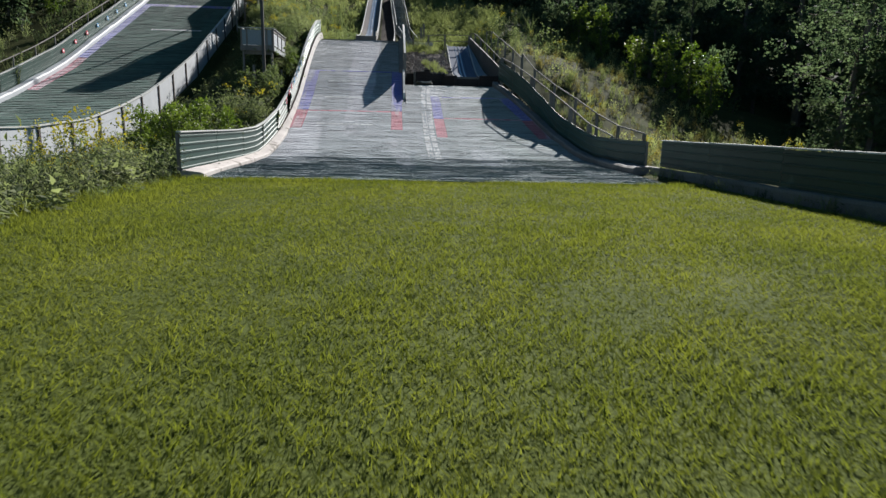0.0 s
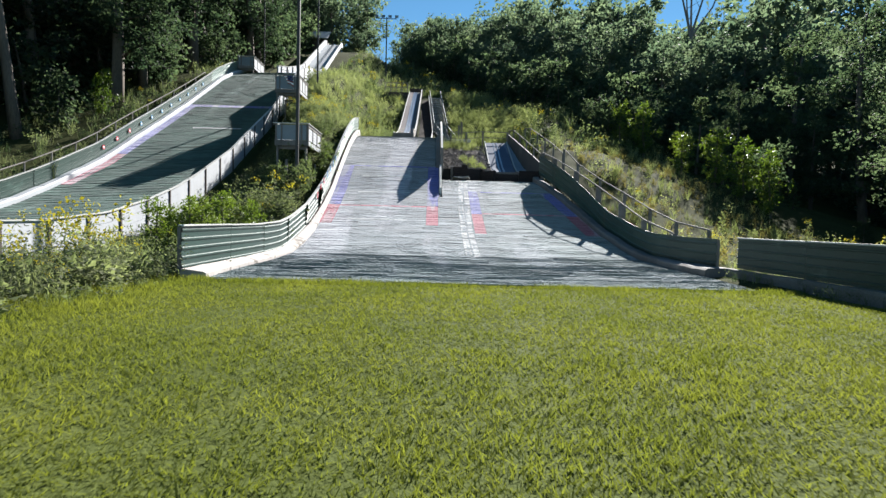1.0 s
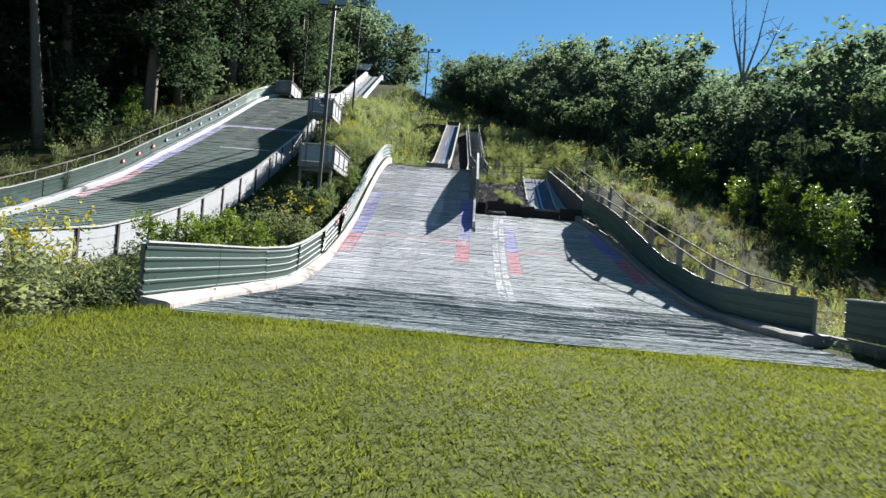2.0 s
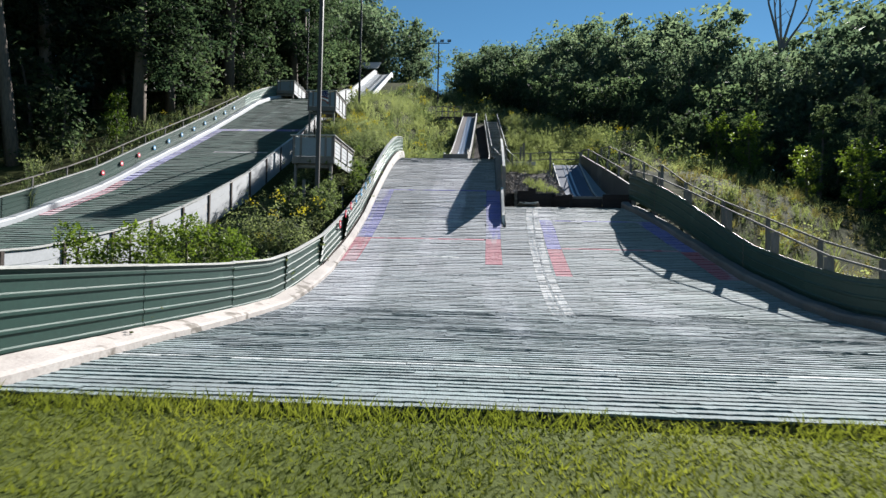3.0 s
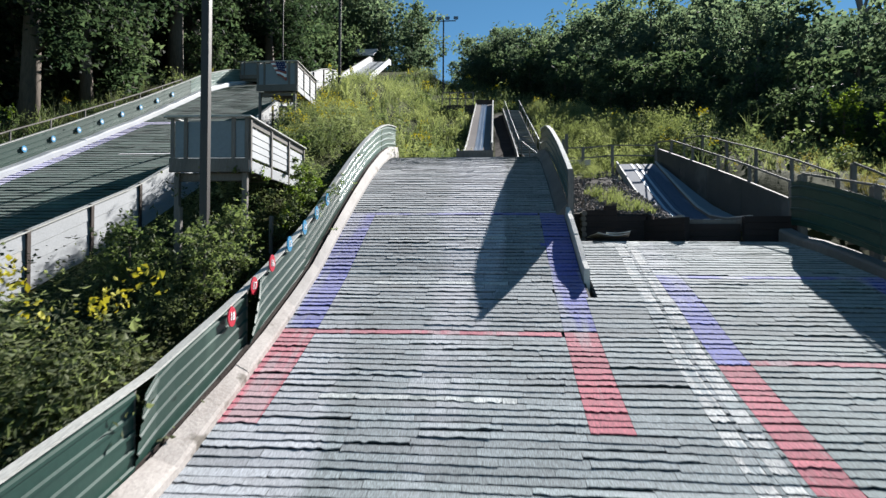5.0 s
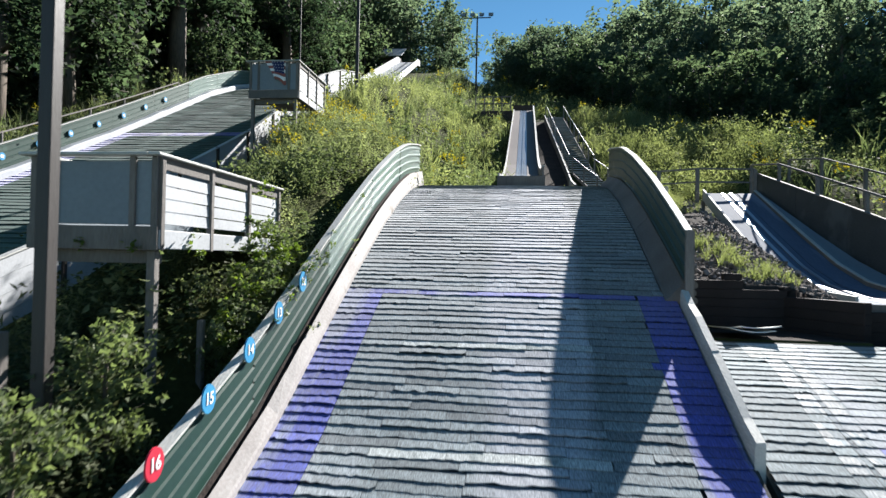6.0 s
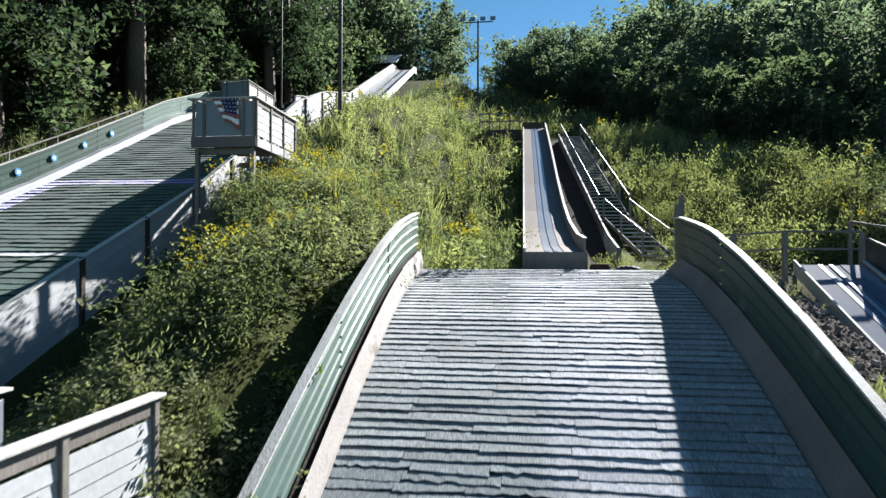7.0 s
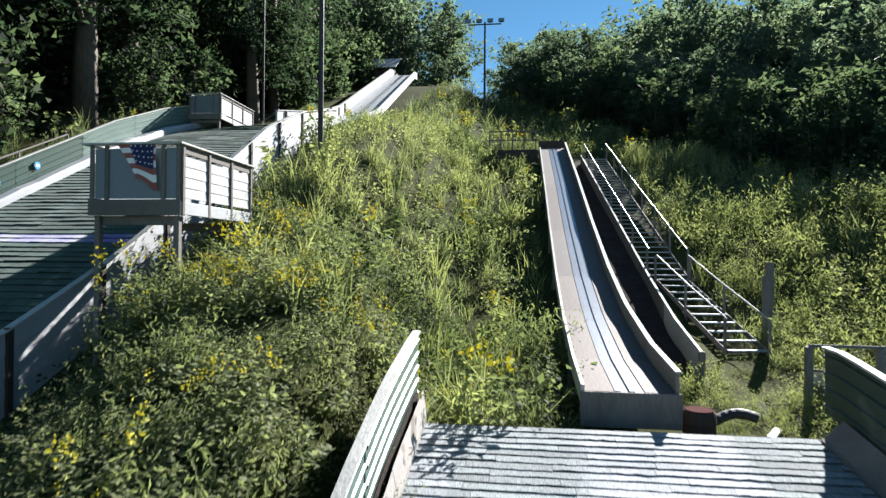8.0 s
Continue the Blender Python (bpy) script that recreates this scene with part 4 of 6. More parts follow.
# tall side wall of the short inrun
wall2 = thing("sheet_wall", "tall dark plain board wall beside the short inrun", "wall")
for k in range(4):
    a, b = 43.4 + 2.7 * k, 43.4 + 2.7 * (k + 1) - 0.02
    rings = []
    for y in np.linspace(a, b, 6):
        x = float(np.interp(y, [43.2, 46, 54.2], [7.2, 6.9, 6.25]))
        lo, hi = float(np.interp(y, [43.2, 54.2], [4.2, 7.6])), float(np.interp(y, [43.2, 46.5, 54.2], [5.45, 6.6, 9.0]))
        rings.append([(x - 0.03, y, lo), (x - 0.03, y, hi), (x + 0.01, y, hi), (x + 0.01, y, lo)])
    part("panel", Shape().loft(rings), PLANKED, wall2)
    part("cap_board", Shape().beam((float(np.interp(a, [43.2, 46, 54.2], [7.2, 6.9, 6.25])), a, float(np.interp(a, [43.2, 46.5, 54.2], [5.47, 6.62, 9.02]))), (float(np.interp(b, [43.2, 46, 54.2], [7.2, 6.9, 6.25])), b, float(np.interp(b, [43.2, 46.5, 54.2], [5.47, 6.62, 9.02]))), 0.1, 0.04), WOOD, wall2)

apron = []
for y in np.linspace(43.3, 54.0, 14):
    a, b = float(np.interp(y, [43.2, 46, 54], [6.06, 6.06, 6.16])), float(np.interp(y, [43.2, 46, 54.2], [7.15, 6.85, 6.2])) - 0.02
    z = float(np.interp(y, [43.2, 45, 46.5, 48, 50, 54], [4.9, 4.95, 5.15, 5.6, 6.45, 8.25]))
    apron.append([(a, y, z - 0.06), (max(b, a + 0.02), y, z + 0.04), (max(b, a + 0.02), y, z + 0.08), (a, y, z - 0.02)])
part("apron", Shape().loft(apron), GREY_PANEL, wall2)

# ---- timber crib below the pit ----
crib = thing("retaining_wall", "dark stacked timber retaining wall at the head of the side lane", "wall")


def crib_stack(a, b, z0, z1, thick=0.2):
    """Square timbers laid flat on one another from a to b, tight joints."""
    n = max(1, round((z1 - z0) / 0.2))
    for k in range(n):
        lo, hi = z0 + (z1 - z0) * k / n, z0 + (z1 - z0) * (k + 1) / n - 0.004
        m = (lo + hi) / 2
        part("timber", Shape().beam((a[0], a[1], m), (b[0], b[1], m), thick - 0.008 * (k % 2), hi - lo), CRIB, crib)


crib_stack((1.3, 44.4), (3.2, 44.4), 4.1, 5.08)
crib_stack((1.3, 44.4), (2.3, 44.4), 5.082, 5.27)
crib_stack((1.9, 44.4), (2.28, 44.4), 5.272, 5.42)
crib_stack((3.22, 44.36), (4.0, 42.78), 4.1, 4.95)
part("post", Shape().box(3.1, 3.26, 44.28, 44.52, 5.082, 5.16, c=0.012), CRIB, crib)
crib_stack((4.02, 43.06), (5.62, 43.06), 4.0, 4.76, 0.08)
crib_stack((5.64, 42.9), (7.25, 42.9), 4.0, 4.98)
for k in range(6):
    part("timber_end", Shape().tube([(1.2 + 0.02 * (k % 2), 44.12 - 0.03 * (k % 2), 4.3 + 0.17 * k), (1.2 + 0.02 * (k % 2), 44.7, 4.3 + 0.17 * k)], 0.085, 10), WOOD, crib)
for k, (x0, x1, y0, y1, z, tilt, turn) in enumerate(((-0.42, 0.42, -0.62, 0.62, 4.34, -3, 6), (-0.34, 0.34, -0.5, 0.52, 4.39, -6, -9))):
    sheet = thing("loose_board", "pale weathered sheet lying at the head of the side lane", "board", "loose boards")
    m = pose(1.68 + 0.32 * k, 42.85 - 0.05 * k, z, tilt, 3 * (1 - 2 * k), turn)
    bow = np.linspace(x0, x1, 6)
    part("plank", Shape().loft([[m @ Vector((x, y0, 0.05 * (x / 0.4) ** 2)), m @ Vector((x, y1, 0.02 * (x / 0.4) ** 2)), m @ Vector((x, y1, 0.02 * (x / 0.4) ** 2 + 0.018)), m @ Vector((x, y0, 0.05 * (x / 0.4) ** 2 + 0.018))] for x in bow]), PALE_SHEET, sheet)


# ---- stairs ----
def stair(label, foot, head, wide, rise=0.21, rails=(True, True), rail_high=1.0):
    """Open timber stairs with pipe handrails; foot and head are the middle of the lowest and highest tread."""
    s = thing("staircase", label, "staircase")
    a, b = Vector(foot), Vector(head)
    n = max(2, round((b.z - a.z) / rise))
    way = Vector((b.x - a.x, b.y - a.y, 0)).normalized()
    across = Vector((way.y, -way.x, 0))
    tread = Shape().box(-wide / 2, wide / 2, -0.11, 0.11, -0.02, 0.02).mesh("tread", TREAD)
    for k in range(n):
        p = a.lerp(b, k / (n - 1))
        ob = new("tread", tread)
        ob.parent = s
        ob.matrix_basis = Matrix.Translation(p) @ pose(0, 0, 0, 0, 0, math.degrees(math.atan2(-way.x, way.y)))
    for k, sign in enumerate((-1, 1)):
        off = across * sign * (wide / 2 + 0.03)
        part("stringer", Shape().beam(a + off - Vector((0, 0, 0.06)), b + off - Vector((0, 0, 0.06)), 0.045, 0.15), WOOD, s)
        if rails[k]:
            for h in (rail_high,):
                part("handrail", Shape().tube([a + off + Vector((0, 0, h)), a.lerp(b, 0.5) + off + Vector((0, 0, h - 0.03)), b + off + Vector((0, 0, h))], 0.022, 8), RAIL, s)
            m = max(2, round((b - a).length / 2.2))
            for i in range(m + 1):
                p = a.lerp(b, i / m) + off * 1.08
                part("rail_post", Shape().box(p.x - 0.035, p.x + 0.035, p.y - 0.035, p.y + 0.035, p.z - 0.6, p.z + rail_high - 0.01), WOOD, s)
    return s


stair("lower flight of open timber stairs with steel handrails", (1.38, 57.5, 8.5), (0.70, 62.2, 10.12), 1.0, 0.17, rail_high=0.82)
stair("steep open timber stairs with steel handrails beside the inrun", (0.62, 62.55, 10.26), (0.02, 77.4, 16.62), 1.2, 0.19, rail_high=0.9)
low_side = thing("retaining_board", "long weathered board wall holding the bank beside the stairs", "wall")
for k in range(6):
    rings = []
    for y in np.linspace(55.6 + 3.7 * k, 55.6 + 3.7 * (k + 1) - 0.03, 4):
        x, top = float(np.interp(y, [55.6, 62, 78], [-0.32, -0.2, -0.78])), float(np.interp(y, [55.6, 58, 62, 78], [8.72, 9.2, 10.35, 17.0]))
        deep = 0.75 if k == 0 else 0.6
        rings.append([(x, y, top - deep), (x + 0.07, y, top - deep), (x + 0.07, y, top), (x, y, top)])
    part("board", Shape().loft(rings), CAP if k == 0 else WOOD, low_side)
    part("cap_board", Shape().loft([[(p[2][0] - 0.075, p[2][1], p[2][2] + 0.003), (p[2][0] - 0.01, p[2][1], p[2][2] + 0.003), (p[2][0] - 0.01, p[2][1], p[2][2] + 0.03), (p[2][0] - 0.075, p[2][1], p[2][2] + 0.03)] for p in rings]), CAP, low_side)
part("end_post", Shape().box(-0.36, -0.22, 55.5, 55.592, 7.9, 8.74), WOOD, low_side)


# ---- stairs and rails outside the right fence ----
def rail_run(label, points, posts_down, high=0.95, lines=(1.0,), wide=0.1):
    """A timber handrail on posts along ground points."""
    r = thing("handrail", label, "railing", "timber railings")
    for a, b in zip(points, points[1:]):
        for f in lines:
            up = Vector((0, 0, high * f))
            part("rail", Shape().beam(Vector(a) + up, Vector(b) + up, 0.04, 0.06), WOOD, r)
    for p in points:
        part("post", Shape().box(p[0] - wide / 2, p[0] + wide / 2, p[1] - wide / 2, p[1] + wide / 2, p[2] - posts_down, p[2] + high - 0.02), WOOD, r)
    return r


ys_s = np.linspace(25.5, 42.5, 7)
rail_run("weathered timber handrail standing above the shaded fence", [(float(fence_right(y)) + 0.16, y, float(side_lane(min(y, 42.4))) + float(np.interp(y, [25.5, 31, 34], [0.35, 0.9, 1.05]))) for y in ys_s], 1.2, 0.85, wide=0.19)
rail_run("weathered timber handrail on the outer side of the hillside steps", [(float(fence_right(y)) + 1.55, y, float(land(float(fence_right(y)) + 1.55, y)) + float(np.interp(y, [25.5, 31, 34], [0.3, 0.6, 0.8]))) for y in ys_s], 1.3, 1.0, wide=0.13)
steps = thing("staircase", "worn timber hillside steps between two handrails", "staircase")
tread = Shape().box(-0.55, 0.55, -0.13, 0.13, -0.05, 0.03).mesh("tread", WOOD)
for y in np.arange(26, 42.5, 0.42):
    x = float(fence_right(y)) + 0.85
    ob = new("tread", tread)
    ob.parent = steps
    ob.location = (x, y, float(land(x, y)) + 0.42)
ys_u = np.linspace(43.6, 55.5, 6)
rail_run("timber handrail up the side of the short inrun", [(float(np.interp(y, [43.2, 46, 54.2], [7.35, 7.1, 6.5])), y, float(np.interp(y, [43.2, 46.5, 54.2], [5.2, 6.35, 8.8]))) for y in ys_u], 1.5, 0.75)
rail_run("outer timber handrail beside the short inrun", [(float(np.interp(y, [43.2, 54.2], [8.7, 7.9])), y, float(np.interp(y, [43.2, 46.5, 54.2], [5.3, 6.5, 8.9]))) for y in ys_u], 1.6, 0.85)
rail_run("low timber barrier above the short inrun", [(1.4, 54.3, 8.1), (2.7, 54.25, 8.1), (4.1, 54.2, 8.2), (6.2, 54.3, 8.2)], 0.5, 1.0, (0.5, 1.0), 0.13)

ys_f = np.linspace(30, 64, 15)
rail_run("grey handrail behind the fence of the larger slope", [(-22.95, y, float(big_hill(y)) + float(np.interp(y, [30, 50, 64], [0.8, 0.75, 0.45]))) for y in ys_f], 0.9, 0.85, wide=0.07)

beam2 = thing("timber_beam", "thick pale timber beam lying on posts above the dirt bank", "beam")
part("beam", Shape().box(1.45, 3.1, 54.42, 54.62, 8.28, 8.55, c=0.015), CAP, beam2)
part("foot", Shape().box(1.6, 1.8, 54.44, 54.6, 7.7, 8.278), WOOD, beam2)
part("foot", Shape().box(2.8, 3.0, 54.44, 54.6, 7.7, 8.278), WOOD, beam2)

rail_run("pale bent handrail beside the upper deck", [(-19.7, 75.6, 18.2), (-18.9, 76.0, 18.8), (-17.8, 76.4, 18.4)], 0.8, 0.7, wide=0.08)

# ---- start platform of the inrun ----
start = thing("start_platform", "low timber start platform with an open rail among weeds", "platform")
part("floor", Shape().box(-6.3, -3.25, 78.2, 80.2, 17.25, 17.4), WOOD, start)
part("skirt", Shape().box(-6.3, -3.25, 78.12, 78.18, 16.6, 17.38), WOOD_DARK, start)
for x in np.linspace(-6.2, -3.4, 5):
    part("post", Shape().box(x - 0.05, x + 0.05, 78.3, 78.4, 17.4, 18.55), WOOD, start)
for z in (17.95, 18.5):
    part("rail", Shape().box(-6.25, -3.35, 78.24, 78.29, z, z + 0.09), WOOD, start)
gate = thing("start_gate", "dark start opening at the head of the inrun", "gate")
part("frame", Shape().box(-3.2, -1.5, 79.2, 79.3, 17.2, 18.1), WOOD_DARK, gate)

# ---- upper works of the larger hill ----
upper = thing("inrun_track", "long white inrun track climbing to a hilltop start", "inrun track")
U_Y, U_Z = [75, 79, 84, 92, 111], [18.6, 19.5, 21.0, 24.4, 32.4]
uh = lambda y: float(np.interp(y, U_Y, U_Z))
ux = lambda y: float(np.interp(y, [75, 84, 111], [-18.5, -17.6, -19.4]))
run_y = np.linspace(75, 112, 20)
for a, b, lo, hi, m, nm in ((0, 1.1, -0.1, 0.0, WHITE_BOARD, "bed_board"), (1.12, 1.5, -0.1, 0.01, TRACK_METAL, "groove"), (1.52, 2.7, -0.1, 0.0, WHITE_BOARD, "bed_board"), (-0.12, -0.01, -0.4, 0.75, WHITE_BOARD, "side_board"), (2.72, 2.8, -0.4, 0.4, WHITE_BOARD, "side_board"), (-0.16, 0.04, 0.752, 0.80, CAP, "cap_board")):
    part(nm, Shape().loft([[(ux(y) + a, y, uh(y) + lo), (ux(y) + b, y, uh(y) + lo), (ux(y) + b, y, uh(y) + hi), (ux(y) + a, y, uh(y) + hi)] for y in run_y]), m, upper)
for y in np.linspace(76, 86, 6):
    part("post", Shape().box(ux(y) - 0.01, ux(y) + 0.09, y - 0.06, y + 0.06, uh(y) - 0.3, uh(y) + 0.74), WOOD_DARK, upper)
hut = thing("start_hut", "small start hut with a pale roof at the hilltop", "hut")
part("wall", Shape().box(-22.5, -19.9, 114.5, 117, 32.0, 34.2), WOOD_DARK, hut)
part("roof", Shape().loft([[(x, 113.8, 34.21), (x, 117.4, 36.4), (x, 117.4, 36.5), (x, 113.8, 34.31)] for x in (-22.9, -19.6)]), WHITE_BOARD, hut)

# ---- stones on the dirt bank ----
def gravel():
    rng = np.random.default_rng(55)
    V, Fc, n = [], [], 0
    cube = np.array([(a, b, c) for a in (-1, 1) for b in (-1, 1) for c in (-1, 1)], float)
    sides = np.array([(0, 1, 3, 2), (4, 6, 7, 5), (0, 4, 5, 1), (2, 3, 7, 6), (0, 2, 6, 4), (1, 5, 7, 3)])
    for _ in range(5000):
        x, y = rng.uniform(0.7, 3.95), rng.uniform(43.2, 54.2)
        if y < float(crib_line(x)) + 0.16:
            continue
        size = rng.uniform(0.010, 0.032) * (1 if rng.uniform() < 0.93 else 2.2)
        turn = np.array(Euler(rng.uniform(0, 6.28, 3)).to_matrix())
        p = (cube * rng.uniform(0.55, 1.2, (8, 3)) * size * (1.2, 1.0, 0.7)) @ turn.T
        V.append(p + (x, y, float(land(x, y)) + size * 0.3)), Fc.append(sides + n)
        n += 8
    tagged(new("gravel", raw("gravel", np.concatenate(V), np.concatenate(Fc), [STONE])), "dark loose stones and debris on the dirt bank", "gravel", kind="stuff")


gravel()

# ---- litter by the take-off ----
pipe = thing("drain_pipe", "black bent drain pipe lying by the inrun foot", "pipe")
bend_p = np.linspace(0, 1, 13)
part("hose", Shape().tube([(-1.0 + 0.72 * f, 52.35 + 0.1 * math.sin(3 * f), 8.02 + 0.12 * math.sin(2.6 * f)) for f in bend_p], [0.085 + 0.005 * (k % 2) for k in range(13)], 12), LAMP_BODY, pipe)
drum = thing("drum", "rusty brown drum standing beside the inrun foot", "drum")
part("shell", Shape().tube([(-1.32, 52.15, z) for z in (7.45, 7.5, 7.75, 7.77, 7.79, 8.02, 8.05, 8.2, 8.24)], [0.25, 0.27, 0.27, 0.285, 0.27, 0.27, 0.28, 0.27, 0.25], 18), WOOD_DARK, drum)
part("lid", Shape().tube([(-1.32, 52.15, 8.242), (-1.32, 52.15, 8.262)], [0.245, 0.235], 18), RUST, drum, "dark red painted lid")
for x, y, a, w in ((0.15, 51.6, 25, 0.9), (-0.25, 51.35, -12, 0.7), (0.0, 52.4, 60, 0.8)):
    plank = thing("loose_board", "short weathered loose board on bare soil", "board", "loose boards")
    part("plank", Shape().box(-w / 2, w / 2, -0.07, 0.07, 0.0, 0.035, pose(x, y, 7.72 + 0.1 * (y > 52), 0, 2, a)), CAP, plank)

# ---- plants ----
def leaf_quads(rng, centres, size, flat=0.5, narrow=0.45, up=0.3, out=None):
    """Kite-shaped leaves at the centres, turned at random or, with out, held that way with their faces up. Returns points and faces."""
    n = len(centres)
    d = rng.normal(size=(n, 3))
    d[:, 2] = d[:, 2] * flat + up
    if out is not None:
        d = np.asarray(out, float) + rng.normal(0, 0.3, (n, 3))
    d /= np.linalg.norm(d, axis=1)[:, None] + 1e-9
    side = np.cross(d, rng.normal(size=(n, 3)) if out is None else rng.normal(0, 0.35, (n, 3)) + (0, 0, 1))
    side /= np.linalg.norm(side, axis=1)[:, None] + 1e-9
    s = (np.asarray(size) * np.ones(n))[:, None]
    fold = np.cross(d, side) * s * 0.12
    pts = np.stack([centres - d * s * 0.5, centres + side * s * narrow + fold - d * s * 0.05, centres + d * s * 0.5, centres - side * s * narrow + fold - d * s * 0.05], 1)
    faces = np.arange(4 * n).reshape(n, 4)
    return pts.reshape(-1, 3), faces


def leaf_tris(rng, centres, size):
    """Two small pointed leaflets at each centre."""
    c = np.repeat(centres, 2, 0)
    n = len(c)
    c = c + rng.normal(0, 1, (n, 3)) * size * 0.45
    d = rng.normal(size=(n, 3)) * (1, 1, 0.7)
    d /= np.linalg.norm(d, axis=1)[:, None] + 1e-9
    side = np.cross(d, rng.normal(size=(n, 3)))
    side /= np.linalg.norm(side, axis=1)[:, None] + 1e-9
    s = (rng.uniform(0.65, 1.25, n) * size)[:, None]
    pts = np.stack([c - d * s * 0.5 - side * s * 0.36, c - d * s * 0.4 + side * s * 0.36, c + d * s * 0.6], 1)
    return pts.reshape(-1, 3), np.arange(3 * n).reshape(n, 3)


def weed_kinds(seed):
    """Templates: goldenrod, leafy bush, broad weed, tall grass. Points, faces, slots (0 leaf, 1 flower)."""
    rng = np.random.default_rng(seed)
    kinds = []
    for k in range(14):
        V, Fc, S, n = [], [], [], 0

        def put(p, f, slot):
            nonlocal n
            V.append(p), Fc.append(f + n), S.append(np.full(len(f), slot))
            n += len(p)
        if k < 4:
            for stem in range(3):
                base = rng.normal(0, 0.10, 2)
                tip = base + rng.normal(0, 0.14, 2)
                h = rng.uniform(0.75, 1.15)
                t = np.linspace(0.15, 0.92, 15)
                c = np.stack([base[0] + (tip[0] - base[0]) * t, base[1] + (tip[1] - base[1]) * t, h * t], 1) + rng.normal(0, 0.055, (15, 3)) * (1, 1, 0.3)
                put(*leaf_quads(rng, c, rng.uniform(0.11, 0.2, 15), 0.5, 0.2, 0.25), 0)
                if stem < 2 and k < 2:
                    q = np.stack([tip[0] + rng.normal(0, 0.06, 12), tip[1] + rng.normal(0, 0.06, 12), h * rng.uniform(0.86, 1.08, 12)], 1)
                    put(*leaf_quads(rng, q, rng.uniform(0.05, 0.11, 12), 0.8, 0.3), 1)
        elif k < 9:
            m = 50
            c = rng.normal(size=(m, 3)) * (0.22, 0.22, 0.2) + (0, 0, 0.42)
            c[:, 2] = np.abs(c[:, 2])
            put(*leaf_quads(rng, c, rng.uniform(0.055, 0.125, m), 0.7, 0.33, 0.25), 0)
        elif k < 11:
            m = 40
            c = rng.normal(size=(m, 3)) * (0.2, 0.2, 0.16) + (0, 0, 0.3)
            c[:, 2] = np.abs(c[:, 2])
            put(*leaf_quads(rng, c, rng.uniform(0.07, 0.14, m), 0.4, 0.4, 0.15), 0)
        else:
            m = 18
            root = rng.normal(0, 0.1, (m, 3)) * (1, 1, 0)
            lean = rng.normal(0, 0.2, (m, 3)) * (1, 1, 0)
            h = rng.uniform(0.4, 0.85, m)[:, None]
            w = np.cross(lean + (0, 0, 1), rng.normal(size=(m, 3)))
            w = w / np.linalg.norm(w, axis=1)[:, None] * 0.011
            mid = root + lean * 0.4 + (0, 0, 1) * h * 0.6
            top = root + lean + (0, 0, 1) * h
            put(np.stack([root - w, root + w, mid + w, mid - w], 1).reshape(-1, 3), np.arange(4 * m).reshape(m, 4), 0)
            put(np.stack([mid - w, mid + w, top + w * 0.1, top - w * 0.1], 1).reshape(-1, 3), np.arange(4 * m).reshape(m, 4), 0)
        kinds.append((np.concatenate(V), np.concatenate(Fc), np.concatenate(S)))
    return kinds


def stemmed_kinds(seed):
    """Finer templates for weeds seen from close by: leafy stems, flower heads, plumes of grass."""
    rng = np.random.default_rng(seed)
    kinds = []
    for k in range(14):
        V, Fc, S, n = [], [], [], 0
        stems, per, leaf, thin, tall = ((5, 20, 0.11, 0.16, 1.0) if k < 2 else (7, 19, 0.08, 0.36, 0.85) if k < 6 else (8, 16, 0.072, 0.42, 0.65) if k < 9 else (6, 12, 0.14, 0.40, 0.55) if k < 11 else (10, 15, 0.12, 0.13, 0.9))
        for stem in range(stems):
            base = rng.normal(0, 0.13, 2)
            h = tall * rng.uniform(0.65, 1.2)
            lean = base * rng.uniform(0.6, 1.6) + rng.normal(0, 0.10, 2)
            t = np.sort(rng.uniform(0.12, 1.0, per))
            turn = np.arange(per) * 2.4 + rng.uniform(0, 6.28)
            reach = leaf * (0.75 - 0.45 * t) + 0.01
            c = np.stack([base[0] + lean[0] * t ** 1.5 + np.cos(turn) * reach, base[1] + lean[1] * t ** 1.5 + np.sin(turn) * reach, h * t * (1 - 0.1 * t)], 1)
            held = np.stack([np.cos(turn), np.sin(turn), 0.75 * t - 0.35], 1) if k < 11 else None
            p, f = leaf_quads(rng, c, leaf * rng.uniform(0.7, 1.3, per) * (1.2 - 0.6 * t), 0.6, thin, 1.2, held)
            V.append(p), Fc.append(f + n), S.append(np.zeros(len(f), int))
            n += len(p)
            if k < 2 and stem < 4:
                m = 16
                top = np.array([base[0] + lean[0], base[1] + lean[1], h * 0.93])
                q = top + rng.normal(0, 1, (m, 3)) * (0.05, 0.05, 0.05)
                p, f = leaf_quads(rng, q, rng.uniform(0.03, 0.065, m), 0.8, 0.35)
                V.append(p), Fc.append(f + n), S.append(np.ones(len(f), int))
                n += len(p)
        kinds.append((np.concatenate(V), np.concatenate(Fc), np.concatenate(S)))
    return kinds


def wood_edge(y):
    """How far right the open hillside reaches."""
    return float(np.interp(y, [20, 30, 40, 50, 60, 70, 80, 95, 108], [21, 20.5, 20.5, 18.5, 14.5, 10.5, 8, 4, -2]))


KINDS, FINE_KINDS = weed_kinds(11), stemmed_kinds(12)


